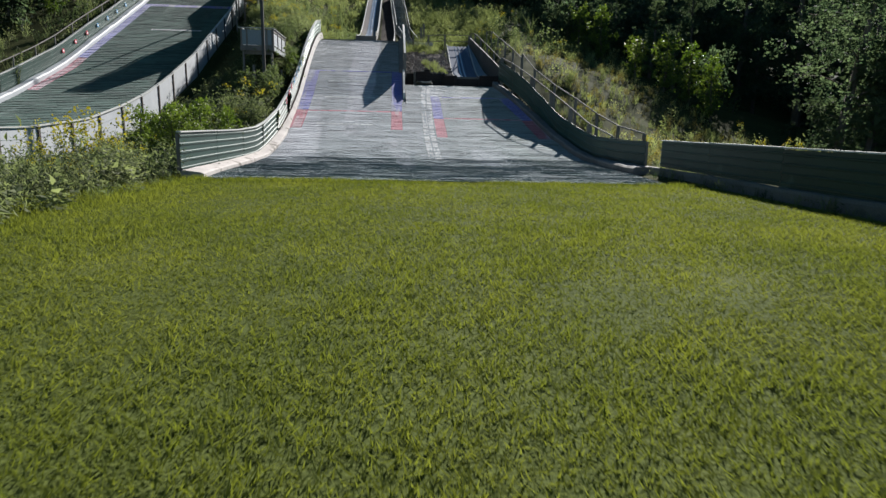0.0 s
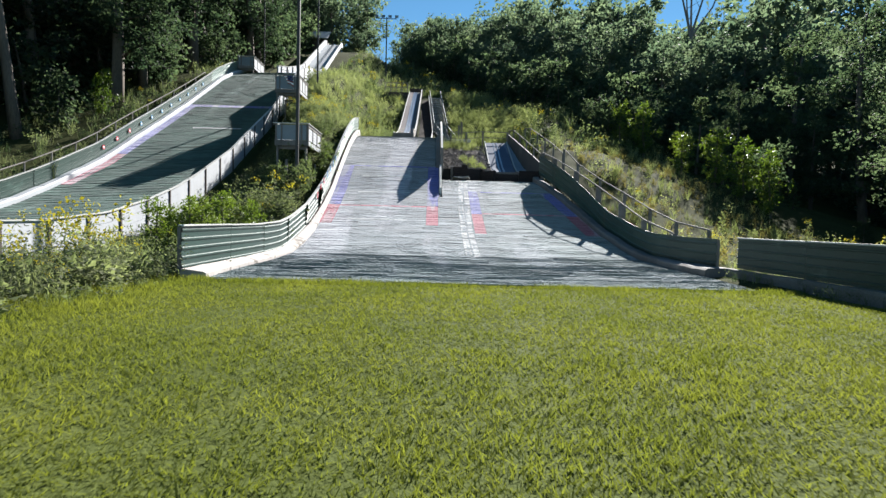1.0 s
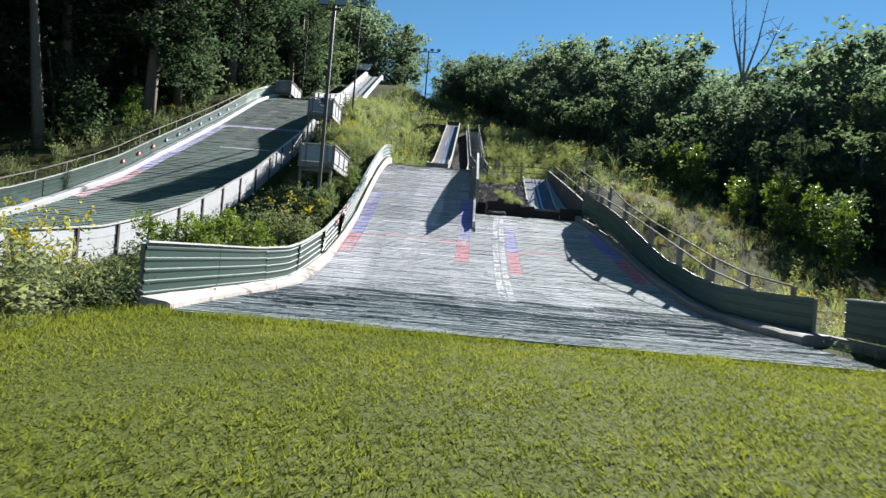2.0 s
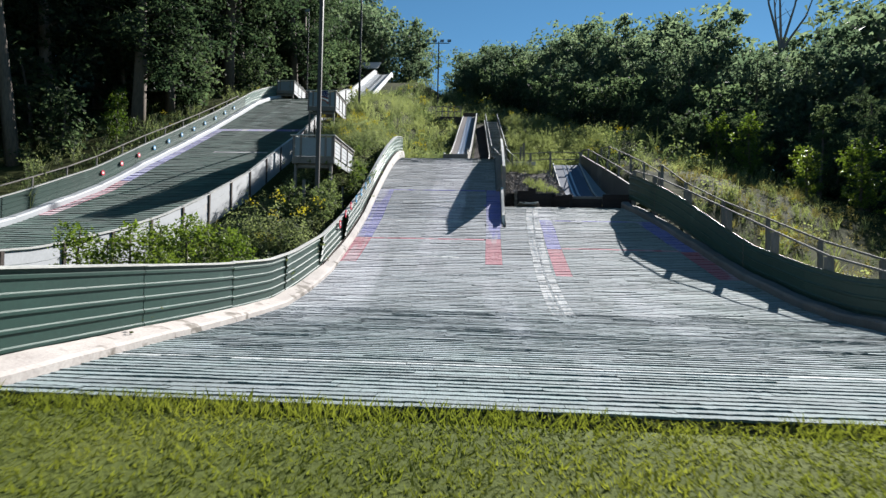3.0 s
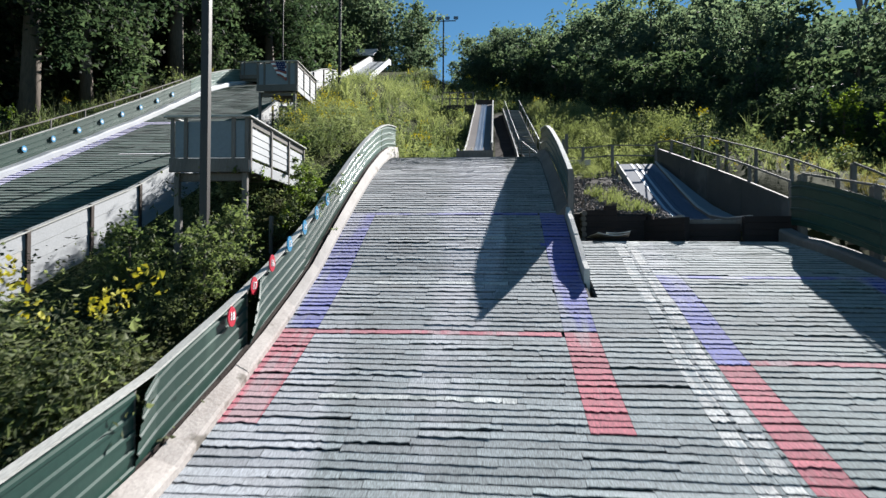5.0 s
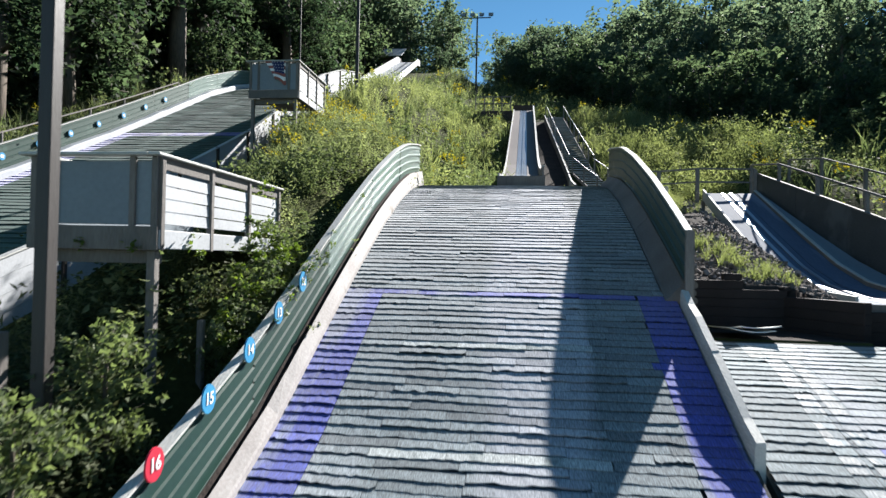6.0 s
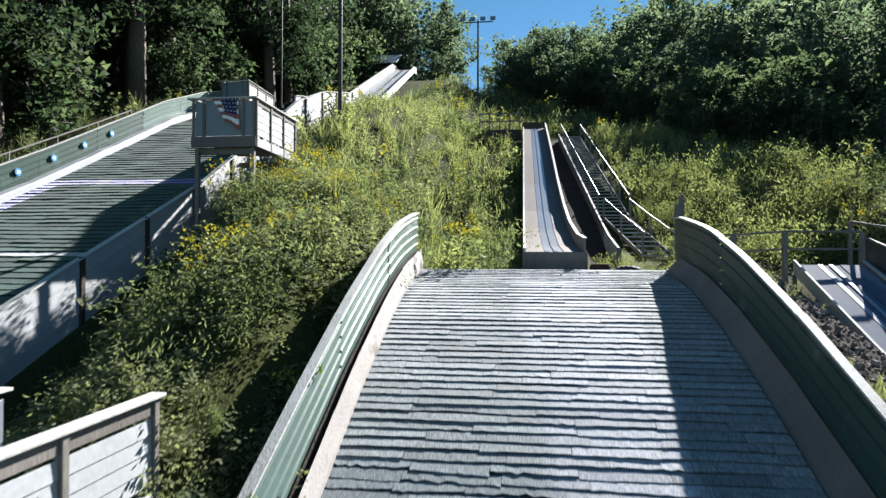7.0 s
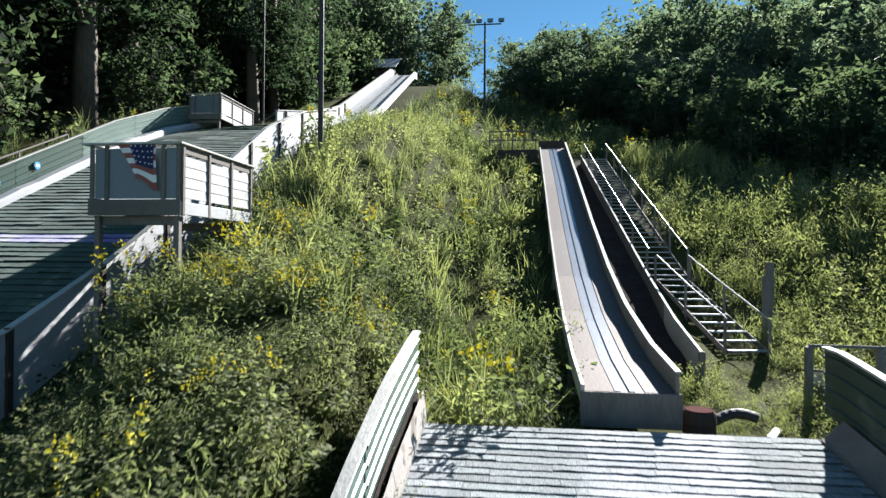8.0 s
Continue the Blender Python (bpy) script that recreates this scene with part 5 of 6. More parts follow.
def weeds(label, places, seed, mix, low=0.7, high=1.3, name="weeds", materials=None, kinds=None, light=0.0):
    """One field of weeds. mix: shares of goldenrod, bush, broad weed and grass."""
    rng = np.random.default_rng(seed)
    V, Fc, S, n = [], [], [], 0
    groups = (range(0, 2), range(2, 9), range(9, 11), range(11, 14))
    for x, y in places:
        clump = noise.noise((x * 0.3, y * 0.3, seed))
        patch = noise.noise((x * 0.16, y * 0.16, 20.0 + seed))
        w = np.array(mix, float) * np.array([0.06 + 11 * max(0, clump - 0.2), 1 - 0.6 * clump, 1 + 1.5 * max(0, -patch), 1 + 2.2 * max(0, patch)])
        g = groups[rng.choice(4, p=w / w.sum())]
        p, f, s = (kinds or KINDS)[int(rng.choice(list(g)))]
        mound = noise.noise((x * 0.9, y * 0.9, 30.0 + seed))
        a, k = rng.uniform(0, 6.28), rng.uniform(low, high) * max(0.35, 1 + 0.5 * clump + 0.25 * patch + 1.0 * mound)
        c, d = math.cos(a) * k, math.sin(a) * k
        z = float(land(x, y))
        if -13.4 < x < -9.5 and y < 47:
            k *= 0.55
            c, d = c * 0.8, d * 0.8
        q = np.stack([x + p[:, 0] * c - p[:, 1] * d, y + p[:, 0] * d + p[:, 1] * c, z - 0.05 + p[:, 2] * k], 1)
        # sun and shade put into leaf colour: light mound tops, dark gaps, light per field
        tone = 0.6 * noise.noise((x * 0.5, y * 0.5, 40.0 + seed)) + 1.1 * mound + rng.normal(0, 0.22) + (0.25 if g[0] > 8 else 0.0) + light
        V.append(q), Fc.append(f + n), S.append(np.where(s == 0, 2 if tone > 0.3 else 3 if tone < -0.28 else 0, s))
        n += len(q)
    me = raw(name, np.concatenate(V), np.concatenate(Fc), materials or [WEED, GOLD, WEED_LIGHT, WEED_DARK], np.concatenate(S))
    return tagged(new(name, me), label, "weeds", kind="stuff")


def scatter(seed, x0, x1, y0, y1, per_metre, keep=lambda x, y: True):
    rng = np.random.default_rng(seed)
    n = int((x1 - x0) * (y1 - y0) * per_metre)
    pts = zip(rng.uniform(x0, x1, n), rng.uniform(y0, y1, n))
    return [(x, y) for x, y in pts if keep(x, y)]


def off_track(x, y):
    """Hillside clear of the tracks, stairs and decks."""
    if -3.6 < x < 1.7 and 51 < y < 80:
        return False
    if 0.3 < x < 7.3 and y < 54.6:
        return False
    if -6.6 < x < -3.1 and 78 < y < 80.3:
        return False
    if x < -13.0 and y < 75 or -19.8 < x < -14.2:
        return False
    return True


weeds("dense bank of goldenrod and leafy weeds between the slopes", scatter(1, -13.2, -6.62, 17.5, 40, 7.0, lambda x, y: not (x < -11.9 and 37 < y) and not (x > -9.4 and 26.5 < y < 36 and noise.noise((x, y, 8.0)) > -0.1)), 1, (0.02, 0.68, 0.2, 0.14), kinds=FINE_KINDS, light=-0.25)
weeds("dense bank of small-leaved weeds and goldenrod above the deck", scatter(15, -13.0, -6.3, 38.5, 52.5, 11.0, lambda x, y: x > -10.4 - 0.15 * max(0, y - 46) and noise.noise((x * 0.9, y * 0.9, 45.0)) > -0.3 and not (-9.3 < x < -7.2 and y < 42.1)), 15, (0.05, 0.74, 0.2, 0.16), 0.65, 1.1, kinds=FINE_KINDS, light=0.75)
# the hollow's shade is put into these weeds by dark leaf colours
weeds("low weeds tinted dark for shade in the hollow beside the board wall", scatter(19, -13.1, -10.3, 40, 52.4, 5.0, lambda x, y: x < -10.2 - 0.15 * max(0, y - 46)), 19, (0.0, 0.7, 0.3, 0.1), 0.35, 0.6, materials=[WEED_DARK, GOLD, WEED, WEED_DARK])
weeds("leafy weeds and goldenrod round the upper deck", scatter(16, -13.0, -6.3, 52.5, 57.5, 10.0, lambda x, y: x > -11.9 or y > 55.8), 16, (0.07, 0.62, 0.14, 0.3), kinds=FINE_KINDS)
weeds("tall pale plumed weeds in the sun beside the stairs", scatter(14, 1.9, 9.5, 56.5, 69, 3.6), 14, (0.06, 0.3, 0.03, 1.0), 0.9, 1.5, materials=[PLUME, GOLD, PLUME, WEED], kinds=FINE_KINDS, light=0.4)
weeds("tangle of leafy weeds and goldenrod beside the lawn", scatter(2, -15, -6.1, 7, 20, 7, lambda x, y: x < -6.2 + 0.25 * noise.noise((y, 1.0, 3.0)) and (y < 17 or x < -6.6)), 2, (0.16, 0.6, 0.24, 0.2), 0.9, 1.4, kinds=FINE_KINDS, light=0.0)
weeds("soft green fringe of unmown weeds along the lawn", scatter(20, -6.6, -5.5, 7, 16.8, 9, lambda x, y: x < -5.85 + 0.3 * noise.noise((y * 0.8, 4.0, 3.0))), 20, (0.0, 0.5, 0.5, 0.6), 0.22, 0.42, materials=[SHRUB_LEAF, GOLD, SHRUB_LEAF, WEED], kinds=FINE_KINDS)
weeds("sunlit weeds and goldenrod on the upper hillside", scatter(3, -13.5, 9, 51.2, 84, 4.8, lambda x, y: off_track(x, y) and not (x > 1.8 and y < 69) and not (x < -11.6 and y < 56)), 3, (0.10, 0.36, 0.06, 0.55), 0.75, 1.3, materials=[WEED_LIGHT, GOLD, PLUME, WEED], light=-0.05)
weeds("yellowing weeds on the bank outside the steps", scatter(4, 9.6, 20.5, 22, 58, 3.0, lambda x, y: x < wood_edge(y) + 0.5), 4, (0.12, 0.4, 0.1, 0.5), 0.45, 0.9, materials=[DRY, GOLD, PLUME, WEED])
weeds("weeds on the shaded hillside below the trees", scatter(5, 7.3, 20, 50, 92, 1.3), 5, (0.06, 0.4, 0.1, 0.4), 0.8, 1.5)
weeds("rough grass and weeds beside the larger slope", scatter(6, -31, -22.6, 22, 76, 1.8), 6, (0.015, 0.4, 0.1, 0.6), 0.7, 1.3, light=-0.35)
weeds("weeds on the hilltop around the upper track", scatter(7, -14, 4, 80, 112, 1.3, lambda x, y: not -20 < x < -14.4), 7, (0.15, 0.3, 0.05, 0.6), 0.9, 1.6)
weeds("sparse grass tufts on the dirt bank", scatter(8, 0.7, 3.9, 43.2, 53.5, 11.0, lambda x, y: y > crib_line(x) + 0.25 and (abs(x - 2.4 - 0.2 * (47.6 - y)) < 0.5 and y < 48.3 or noise.noise((x, y, 9.0)) > 0.5)), 8, (0, 0.02, 0.02, 1.0), 0.3, 0.6, materials=[PLUME, GOLD, PLUME, WEED_LIGHT])
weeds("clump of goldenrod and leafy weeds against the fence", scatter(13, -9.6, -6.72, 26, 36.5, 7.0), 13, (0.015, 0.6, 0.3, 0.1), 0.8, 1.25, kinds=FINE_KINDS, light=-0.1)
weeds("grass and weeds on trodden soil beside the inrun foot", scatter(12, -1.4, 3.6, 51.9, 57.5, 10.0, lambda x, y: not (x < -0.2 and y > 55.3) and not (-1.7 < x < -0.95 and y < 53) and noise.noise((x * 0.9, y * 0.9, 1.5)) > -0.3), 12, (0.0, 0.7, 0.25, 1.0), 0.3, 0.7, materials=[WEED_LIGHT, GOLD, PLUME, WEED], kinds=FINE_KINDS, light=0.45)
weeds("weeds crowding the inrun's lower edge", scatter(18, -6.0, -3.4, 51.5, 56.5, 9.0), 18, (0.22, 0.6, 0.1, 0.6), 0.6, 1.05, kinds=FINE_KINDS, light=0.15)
weeds("low weeds at the foot of the fence and kerbs", [(x, y) for x, y in scatter(9, 9.2, 10.2, 4, 24, 4)] + [(8.55 + 0.15 * math.sin(i), 5 + 0.35 * i) for i in range(44)], 9, (0, 0.3, 0.1, 1.0), 0.3, 0.6)


def lawn():
    """Mown grass: single tapered blades, thicker where the camera is low."""
    rng = np.random.default_rng(21)
    n = 340000
    y = 0.8 + 16.5 * rng.uniform(0, 1, n) ** 1.15
    x = rng.uniform(-1, 1, n) * (6 + 0.55 * y) - 0.5
    beside = 50000
    x, y = np.concatenate([x, rng.uniform(-16, 8.7, beside)]), np.concatenate([y, rng.uniform(-6, 17.2, beside)])
    thin = np.concatenate([np.ones(n, bool), (np.abs(x[n:] + 0.5) > 5.6 + 0.55 * y[n:]) | (y[n:] < 0.9)])
    keep = thin & (x < 8.6) & (x > -7.2)
    x, y = x[keep], y[keep]
    n = len(x)
    patch = np.array([noise.noise((a * 0.35, b * 0.35, 0.5)) for a, b in zip(x, y)])
    tuft = np.array([noise.noise((a * 2.2, b * 2.2, 5.5)) for a, b in zip(x, y)])
    h = rng.uniform(0.03, 0.066, n) * (1 + 0.5 * patch + 0.5 * np.clip(tuft, -0.6, 1)) * np.interp(x, [-6.0, -5.0], [1.8, 1.0]) * np.where(y > 16.6, 1.6, 1.0)
    a = rng.uniform(0, 6.28, n)
    w = rng.uniform(0.0045, 0.009, n) * (0.75 + 0.05 * np.abs(y)) * np.where((np.abs(x + 0.5) > 5.8 + 0.55 * y) | (y < 0.9), 2.2, 1.0)
    lean = rng.normal(0, 0.055, (n, 2))
    base = np.stack([x, y, np.zeros(n)], 1)
    side = np.stack([np.cos(a) * w, np.sin(a) * w, np.zeros(n)], 1)
    tip = base + np.stack([lean[:, 0], lean[:, 1], h], 1)
    V = np.stack([base - side, base + side, tip], 1).reshape(-1, 3)
    me = raw("grass", V, np.arange(3 * n).reshape(n, 3), [BLADE])
    tagged(new("grass", me), "short green mown lawn grass with yellowish patches", "grass", kind="stuff")


lawn()


# ---- vines on the fence ----
def vines():
    """Climbing plants: leaves in small tufts, a few runners over the fence and the deck."""
    rng = np.random.default_rng(31)
    V, Fc, S, n = [], [], [], 0

    def tuft(c, leaves, wide, size, slot):
        nonlocal n
        out = rng.normal(size=(leaves, 3)) * (1, 1, 0.7) + (0.1, -0.1, 0.35)
        out /= np.linalg.norm(out, axis=1)[:, None]
        p, f = leaf_quads(rng, np.asarray(c) + out * wide * rng.uniform(0.3, 1.0, (leaves, 1)), rng.uniform(0.6, 1.3, leaves) * size, narrow=0.4, out=out * (1, 1, 0.5) - (0, 0, 0.2))
        V.append(p), Fc.append(f + n), S.append(np.full(len(f), slot))
        n += len(p)
    for x0, y0, z0, m, a, b, c in ((-6.55, 39.5, 5.2, 60, 0.2, 0.42, 0.42), (-6.6, 40.6, 5.85, 26, 0.2, 0.4, 0.26), (-6.45, 38.8, 4.7, 16, 0.16, 0.3, 0.3)):
        for _ in range(m):
            tuft((rng.normal(x0, a), rng.normal(y0, b), rng.normal(z0, c)), 46, rng.uniform(0.1, 0.2), 0.075, int(rng.uniform() < 0.45))
    for y0, spread, m, drop in ((39.4, 0.5, 6, 0.5), (40.7, 0.5, 5, 0.4), (42.0, 0.6, 3, 0.15)):
        for _ in range(m):
            y = rng.normal(y0, spread)
            tuft((-6.02, y, float(small_hill(y)) + 1.27 - drop * rng.uniform() ** 2), 14, 0.08, 0.07, 1)
    for x, y, z in ((-7.27, 38.7, 5.72), (-7.27, 39.0, 5.6), (-8.4, 37.93, 5.72), (-7.6, 37.92, 5.68)):
        tuft((x, y, z), 22, 0.1, 0.07, 1)
    tagged(new("vines", raw("vines", np.concatenate(V), np.concatenate(Fc), [SHRUB_LEAF, LEAF_PALE], np.concatenate(S))), "green vines heaped between the deck and the fence", "vines", kind="stuff")


vines()


# ---- trees ----
def tree_parts(seed, tall, leaves, leaf, spread, low=0.25, conical=0.0):
    """Trunk with limbs, and a crown of leaf clumps round the limb ends."""
    rng = np.random.default_rng(seed)
    bend = rng.normal(0, 0.05 * tall, 2)
    path = [(bend[0] * (f ** 2), bend[1] * math.sin(f * 2.2), tall * 0.92 * f) for f in np.linspace(0, 1, 7)]
    wood = Shape().tube([(path[0][0], path[0][1], -0.6)] + path[1:], [0.02 * tall * (1.05 - 0.9 * f) + 0.02 for f in np.linspace(0, 1, 7)], 5)
    ends = []
    count = 18
    for k in range(count):
        f = low + (0.97 - low) * (k + rng.uniform(0, 0.8)) / count
        i = min(5, int(f * 6))
        t = f * 6 - i
        root = np.array(path[i]) * (1 - t) + np.array(path[i + 1]) * t
        a = k * 2.4 + rng.uniform(-0.5, 0.5)
        shape = (1 - f) ** 0.8 * 1.3 if conical else math.sqrt(max(0.05, 1 - ((f - 0.55) / 0.5) ** 2))
        r = spread * tall * (0.35 + 0.65 * shape) * rng.uniform(0.7, 1.15)
        end = root + np.array([math.cos(a) * r, math.sin(a) * r, r * rng.uniform(0.1, 0.55)])
        mid = (root + end) / 2 + np.array([0, 0, r * 0.08])
        wood.tube([root, mid, end], [0.006 * tall * (1.1 - f), 0.004 * tall * (1.1 - f), 0.012], 3)
        ends.append((root + (end - root) * 0.45, r * 0.22)), ends.append((root + (end - root) * 0.72, r * 0.26)), ends.append((end, r * 0.26))
    ends.append((np.array(path[-1]) + (0, 0, 0.02 * tall), spread * tall * 0.25))
    C = []
    per = leaves // (len(ends) * 3)
    for c, r in ends:
        for _ in range(3):
            q = c + rng.normal(0, 0.95 * r, 3) * (1, 1, 0.9)
            C.append(q + rng.normal(0, 1, (per, 3)) * np.array([r, r, r * 0.7]) * rng.uniform(0.3, 0.75))
    C = np.concatenate(C)
    p, f = leaf_tris(rng, C, leaf * 0.95)
    return wood, p, f


def make_tree(name, label, seed, tall, leaves, leaf, spread, material, low=0.25, conical=0.0):
    wood, p, f = tree_parts(seed, tall, leaves, leaf, spread, low, conical)
    t = thing(name, label, "tree", "trees of the wood")
    part("trunk", wood, BARK, t, smooth=True)
    part("crown", raw("crown", p, f, [material]), material, t)
    return t


NEAR = [make_tree("tree", "tall leafy broadleaved tree at the wood's edge", 40 + k, 17.0, 5600, 0.25, 0.21, LEAF, 0.06 + 0.04 * k) for k in range(3)]
NEAR += [make_tree("tree", "tall narrow leafy tree at the wood's edge", 50 + k, 18.0, 5400, 0.25, 0.15, LEAF_MID, 0.05, 1.0) for k in range(2)]
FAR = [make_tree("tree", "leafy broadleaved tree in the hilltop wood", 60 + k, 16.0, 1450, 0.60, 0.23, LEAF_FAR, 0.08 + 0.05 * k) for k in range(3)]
LEFT = [make_tree("tree", "tall leafy tree at the wood's edge, leaves darkened for shade", 50 + k, 18.0, 5200, 0.25, 0.19, LEAF_SHADED, 0.05 + 0.05 * k) for k in range(3)]
BUSH = [make_tree("bush", "leafy shrub at the foot of the wood", 90 + k, 4.0, 640, 0.28, 0.3, LEAF, 0.03) for k in range(3)]
SHRUB = [make_tree("shrub", "leafy shrub standing out of the weeds", 97 + k, 4.0, 1250, 0.21, 0.3, SHRUB_LEAF, 0.03) for k in range(3)]
YOUNG = [make_tree("young_tree", "slender young tree with pale green leaves", 80 + k, 6.0, 1000, 0.22, 0.2, LEAF_PALE, 0.1) for k in range(2)]


def plant(kinds, used, rng, x, y, k=1.0):
    m = Matrix.Translation((x, y, float(land(x, y)) - 0.1)) @ pose(0, 0, 0, rng.normal(0, 1.5), rng.normal(0, 1.5), rng.uniform(0, 360)) @ Matrix.Diagonal((k * rng.uniform(0.9, 1.15), k * rng.uniform(0.9, 1.15), k, 1))
    i = int(rng.integers(len(kinds)))
    if i not in used:
        used.add(i)
        kinds[i].matrix_basis = m
    else:
        copy_thing(kinds[i], m)


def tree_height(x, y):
    """How high a tree is made there to fit the camera's skyline and keep the open hill sunlit: lower along the open
    hill and towards the hilltop gap.
    """
    # sight line from the camera near y 4.5, eye 1.4 m up
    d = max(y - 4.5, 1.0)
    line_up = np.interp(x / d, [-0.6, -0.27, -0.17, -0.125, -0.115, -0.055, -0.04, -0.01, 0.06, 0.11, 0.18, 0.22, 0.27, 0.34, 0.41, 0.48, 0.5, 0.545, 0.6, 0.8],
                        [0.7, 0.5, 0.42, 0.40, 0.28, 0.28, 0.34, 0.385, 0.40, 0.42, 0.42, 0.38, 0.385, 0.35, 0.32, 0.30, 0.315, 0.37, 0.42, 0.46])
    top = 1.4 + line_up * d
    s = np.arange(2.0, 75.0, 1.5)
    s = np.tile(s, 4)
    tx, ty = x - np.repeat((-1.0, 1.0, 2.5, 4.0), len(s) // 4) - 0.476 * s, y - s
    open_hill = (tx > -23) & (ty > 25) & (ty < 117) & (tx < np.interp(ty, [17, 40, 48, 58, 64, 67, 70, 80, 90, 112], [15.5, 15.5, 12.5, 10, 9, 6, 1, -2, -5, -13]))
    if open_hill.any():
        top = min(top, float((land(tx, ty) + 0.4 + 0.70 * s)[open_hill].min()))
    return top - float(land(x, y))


def forest():
    rng = np.random.default_rng(3)
    used_n, used_l, used_f, used_y, used_b = set(), set(), set(), set(), set()
    taken = []

    def free(x, y, gap):
        if any((x - a) ** 2 + (y - b) ** 2 < gap * gap for a, b in taken):
            return False
        taken.append((x, y))
        return True
    # one leaning tree before the left wood
    lone = make_tree("tree", "tall tree with a long bare leaning trunk", 71, 21.0, 4600, 0.25, 0.15, LEAF_MID, 0.62)
    lone.matrix_basis = Matrix.Translation((-29.4, 46.2, float(land(-29.4, 46.2)) - 0.1)) @ pose(0, 0, 0, 0, -6, 40)
    taken.append((-29.4, 46.2))
    # left wood
    for _ in range(700):
        x, y = rng.uniform(-47, -24), rng.uniform(30, 108)
        edge = float(np.interp(y, [30, 42, 48, 60, 72, 80, 100], [-37, -33, -28.6, -26.4, -25.6, -25.0, -23.5]))
        if x > edge or (x > -29 and y > 96) or not free(x, y, 4.6):
            continue
        near = x > edge - 9
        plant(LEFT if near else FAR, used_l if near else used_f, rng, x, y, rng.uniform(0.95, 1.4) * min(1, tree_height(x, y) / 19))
    # right wood and hilltop
    for _ in range(2300):
        x, y = rng.uniform(-50, 62), rng.uniform(24, 150)
        if (x < wood_edge(min(y, 108)) if y < 108 else -27 < x < -14 and y < 120) or (x < -23 and y < 108):
            continue
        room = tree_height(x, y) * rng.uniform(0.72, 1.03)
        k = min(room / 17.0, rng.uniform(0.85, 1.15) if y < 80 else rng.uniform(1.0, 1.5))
        if k < 0.3 or not free(x, y, 5.4 * max(0.55, min(1, k))):
            continue
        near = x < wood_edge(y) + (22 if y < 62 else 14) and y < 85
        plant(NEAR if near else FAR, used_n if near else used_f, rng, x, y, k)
    # undergrowth along the edges
    for _ in range(420):
        y = rng.uniform(26, 118)
        if rng.uniform() < 0.4:
            x = float(np.interp(y, [30, 42, 48, 60, 72, 80, 100, 118], [-37, -33, -28.6, -26.4, -25.6, -25, -23.5, -23])) - rng.uniform(-1, 10)
        else:
            x = wood_edge(min(y, 112)) + rng.uniform(-0.5, 16)
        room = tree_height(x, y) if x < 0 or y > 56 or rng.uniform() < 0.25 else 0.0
        if room > 1.6 and free(x, y, 1.7):
            plant(BUSH, used_b, rng, x, y, min(room / 4.0, rng.uniform(0.7, 1.5)))
    for x, y, k in ((18.2, 55, 0.8), (19.5, 50, 0.75), (20.2, 46, 0.9), (21, 40, 0.9), (17, 58, 0.7), (-33, 40, 0.8), (20.8, 43, 0.9), (-26.6, 52, 0.8)):
        plant(YOUNG, used_y, rng, x, y, k)


forest()


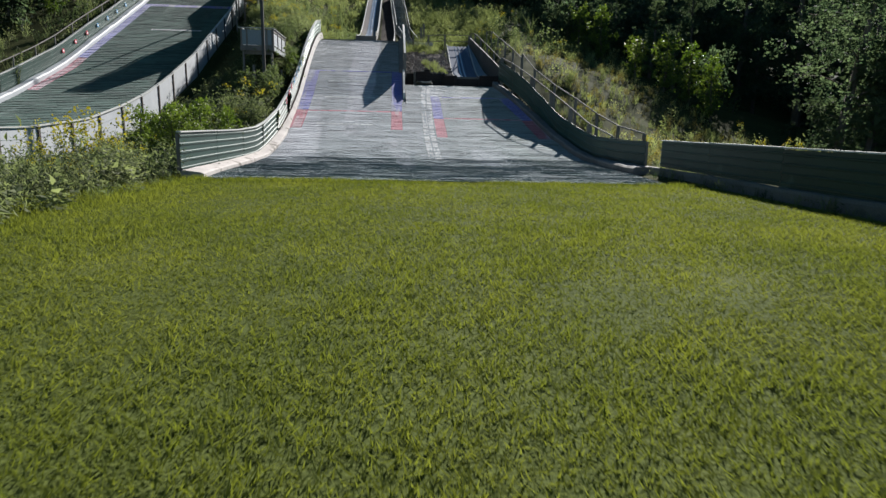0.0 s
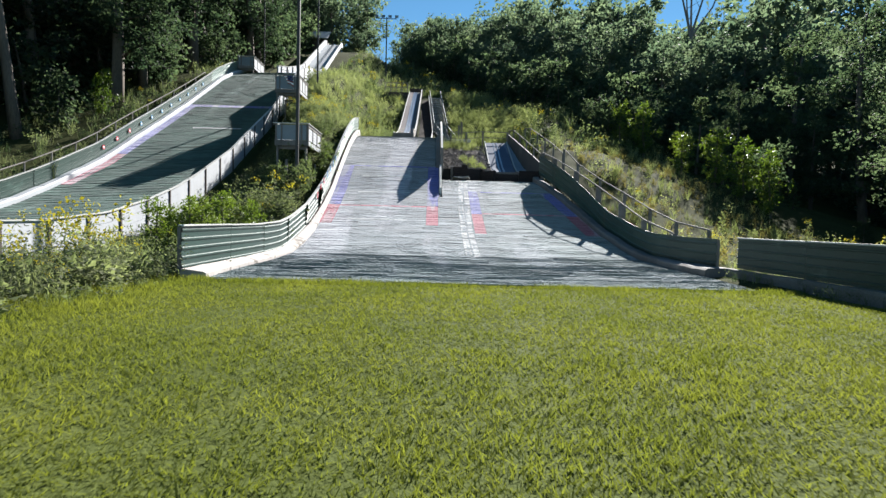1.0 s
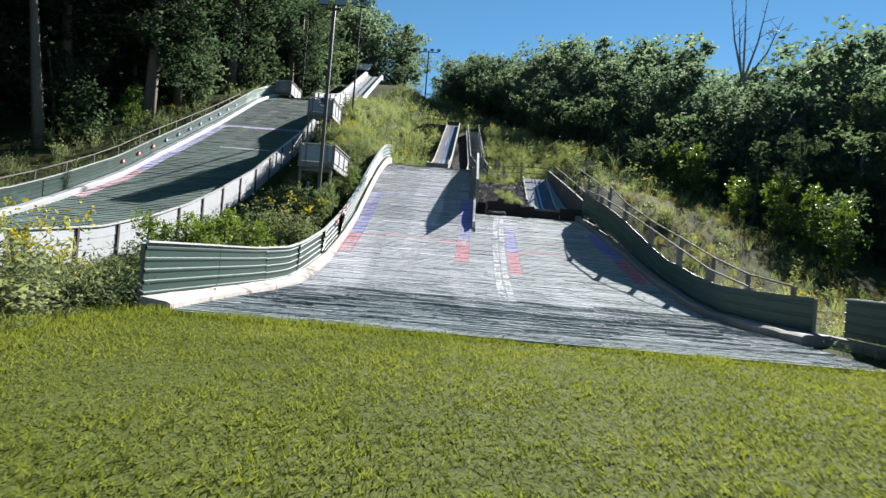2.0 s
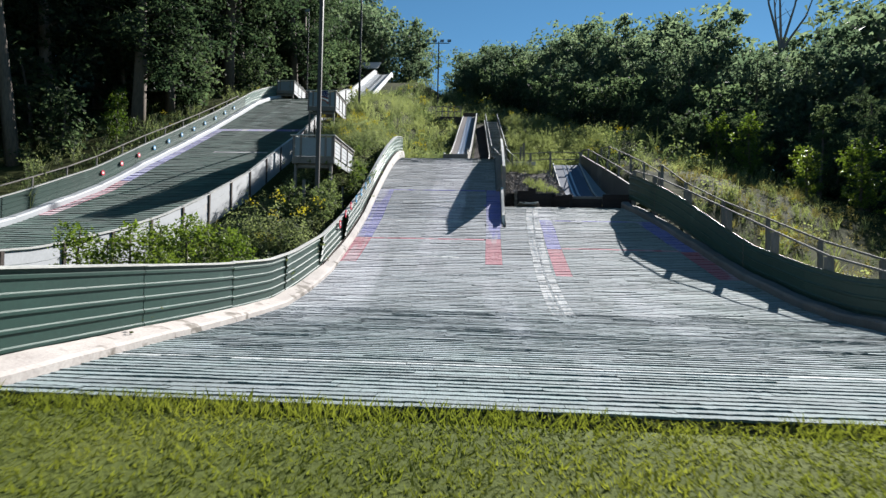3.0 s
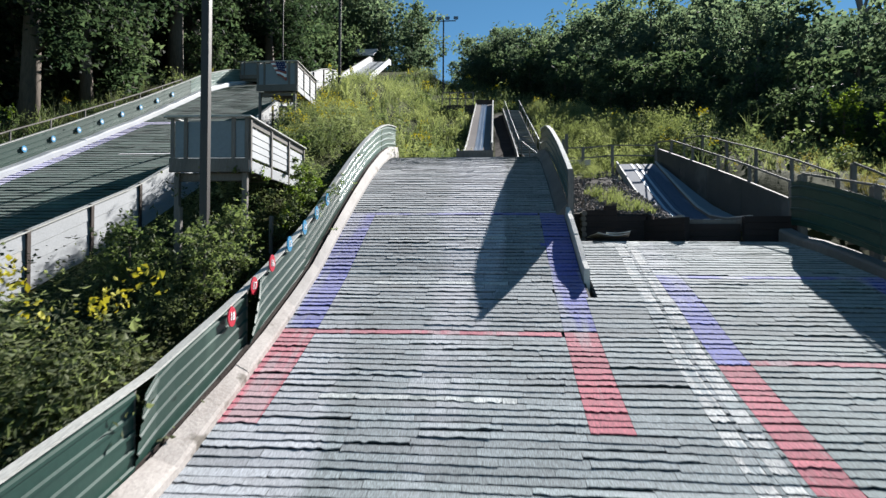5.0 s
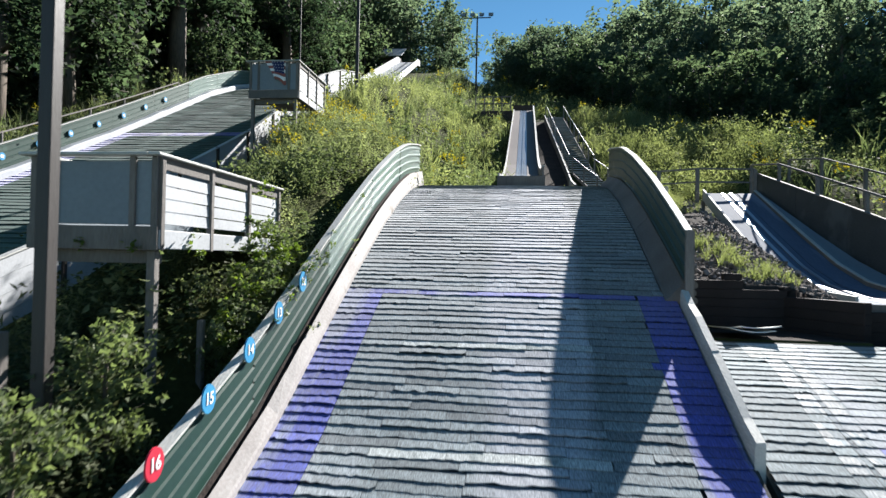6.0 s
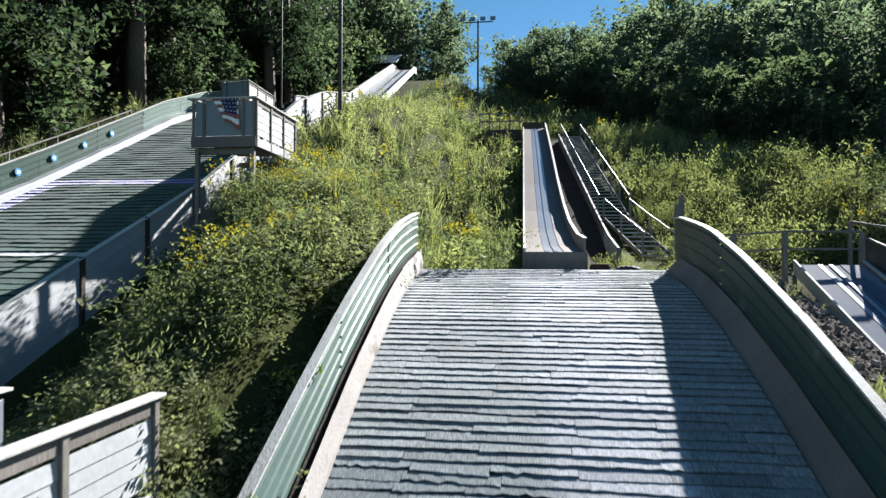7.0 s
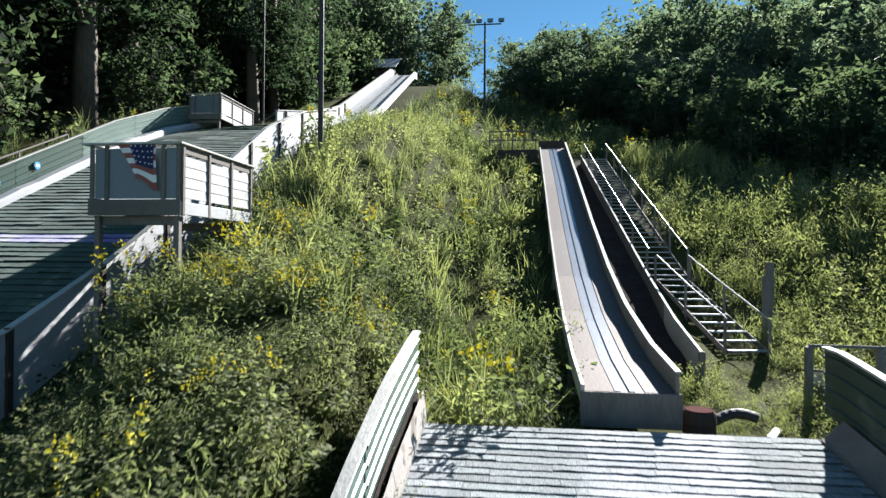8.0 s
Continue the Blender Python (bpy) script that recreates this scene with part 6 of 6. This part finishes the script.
def shrubs():
    """Leafy shrubs that stand out of the weeds, near the deck and between the slopes."""
    rng = np.random.default_rng(77)
    used = set()
    for x, y, k in ((-7.1, 36.9, 0.42), (-6.9, 38.8, 0.45), (-7.2, 35.6, 0.4), (-8.3, 35.2, 0.42), (-8.9, 34.4, 0.4), (-7.4, 33.3, 0.36), (-7.0, 40.3, 0.4), (-7.7, 34.2, 0.35), (-8.6, 33.2, 0.38), (-10.2, 34.5, 0.4), (-9.3, 36.2, 0.42), (-8.6, 31.0, 0.3), (-7.2, 42.9, 0.3), (-9.5, 58.5, 0.5), (-7.0, 62.0, 0.45), (-10.6, 60.0, 0.5), (-8.4, 60.6, 0.55), (-6.2, 58.0, 0.4), (-9.0, 64.0, 0.5), (-5.6, 64.5, 0.4), (-9.9, 52.5, 0.4), (-8.2, 55.0, 0.45), (4.5, 60.5, 0.4), (6.5, 62.5, 0.45), (8.5, 60.0, 0.5), (-10.5, 20.5, 0.3), (-8.0, 19.5, 0.28), (-12.5, 17.0, 0.32)):
        m = Matrix.Translation((x, y, float(land(x, y)) - 0.1)) @ pose(0, 0, 0, 0, 0, rng.uniform(0, 360)) @ Matrix.Diagonal((k, k, k, 1))
        i = int(rng.integers(3))
        if i not in used:
            used.add(i)
            shrub = SHRUB[i]
            shrub.matrix_basis = m
        else:
            shrub = copy_thing(SHRUB[i], m)
        tagged(shrub, "leafy shrub standing out of the weeds", "shrub", "shrubs among the weeds")
    for x, y, k in ((-9.3, 27.4, 0.38), (-8.8, 28.8, 0.34), (-10.0, 24.9, 0.36), (-9.0, 25.6, 0.36), (-8.0, 25.2, 0.3), (-10.2, 26.4, 0.34), (-8.3, 27.0, 0.38), (-7.5, 27.6, 0.32), (-9.9, 28.3, 0.32), (-7.9, 29.0, 0.28)):
        shrub = copy_thing(YOUNG[int(rng.integers(2))], Matrix.Translation((x, y, float(land(x, y)) - 0.1)) @ pose(0, 0, 0, 0, 0, rng.uniform(0, 360)) @ Matrix.Diagonal((k * 1.55, k * 1.55, k * 1.4, 1)))
        tagged(shrub, "bright green sapling among the weeds", "shrub", "shrubs among the weeds")


shrubs()


def snag():
    """The dead tree whose bare branches stand above the wood."""
    rng = np.random.default_rng(9)
    x, y = 36.9, 90.0
    z = float(land(x, y))
    s = Shape().tube([(x, y, z - 0.5), (x + 0.2, y, z + 8), (x - 0.2, y, 29.0)], [0.45, 0.36, 0.28], 8)
    for dx, top in ((-2.6, 41.5), (0.4, 43.0), (2.4, 41.0), (4.6, 38.5), (-1.2, 38.0)):
        a = np.array((x - 0.2, y, 28.0 + rng.uniform(0, 1.2)))
        b = np.array((x + dx, y + rng.normal(0, 1.0), top))
        m = (a + b) / 2 + np.array((dx * 0.12, 0, -0.4))
        s.tube([a, m, b], [0.18, 0.11, 0.03], 6)
        for k in range(5):
            f = rng.uniform(0.35, 0.95)
            r = m + (b - m) * (2 * f - 1) if f > 0.5 else a + (m - a) * 2 * f
            s.tube([r, r + np.array((rng.normal(0, 1.0), rng.normal(0, 0.6), rng.uniform(0.6, 2.0)))], [0.05, 0.015], 5)
    tree = thing("dead_tree", "bare dead tree with forked branches above the wood", "tree")
    part("trunk", s, DEADWOOD, tree)


snag()
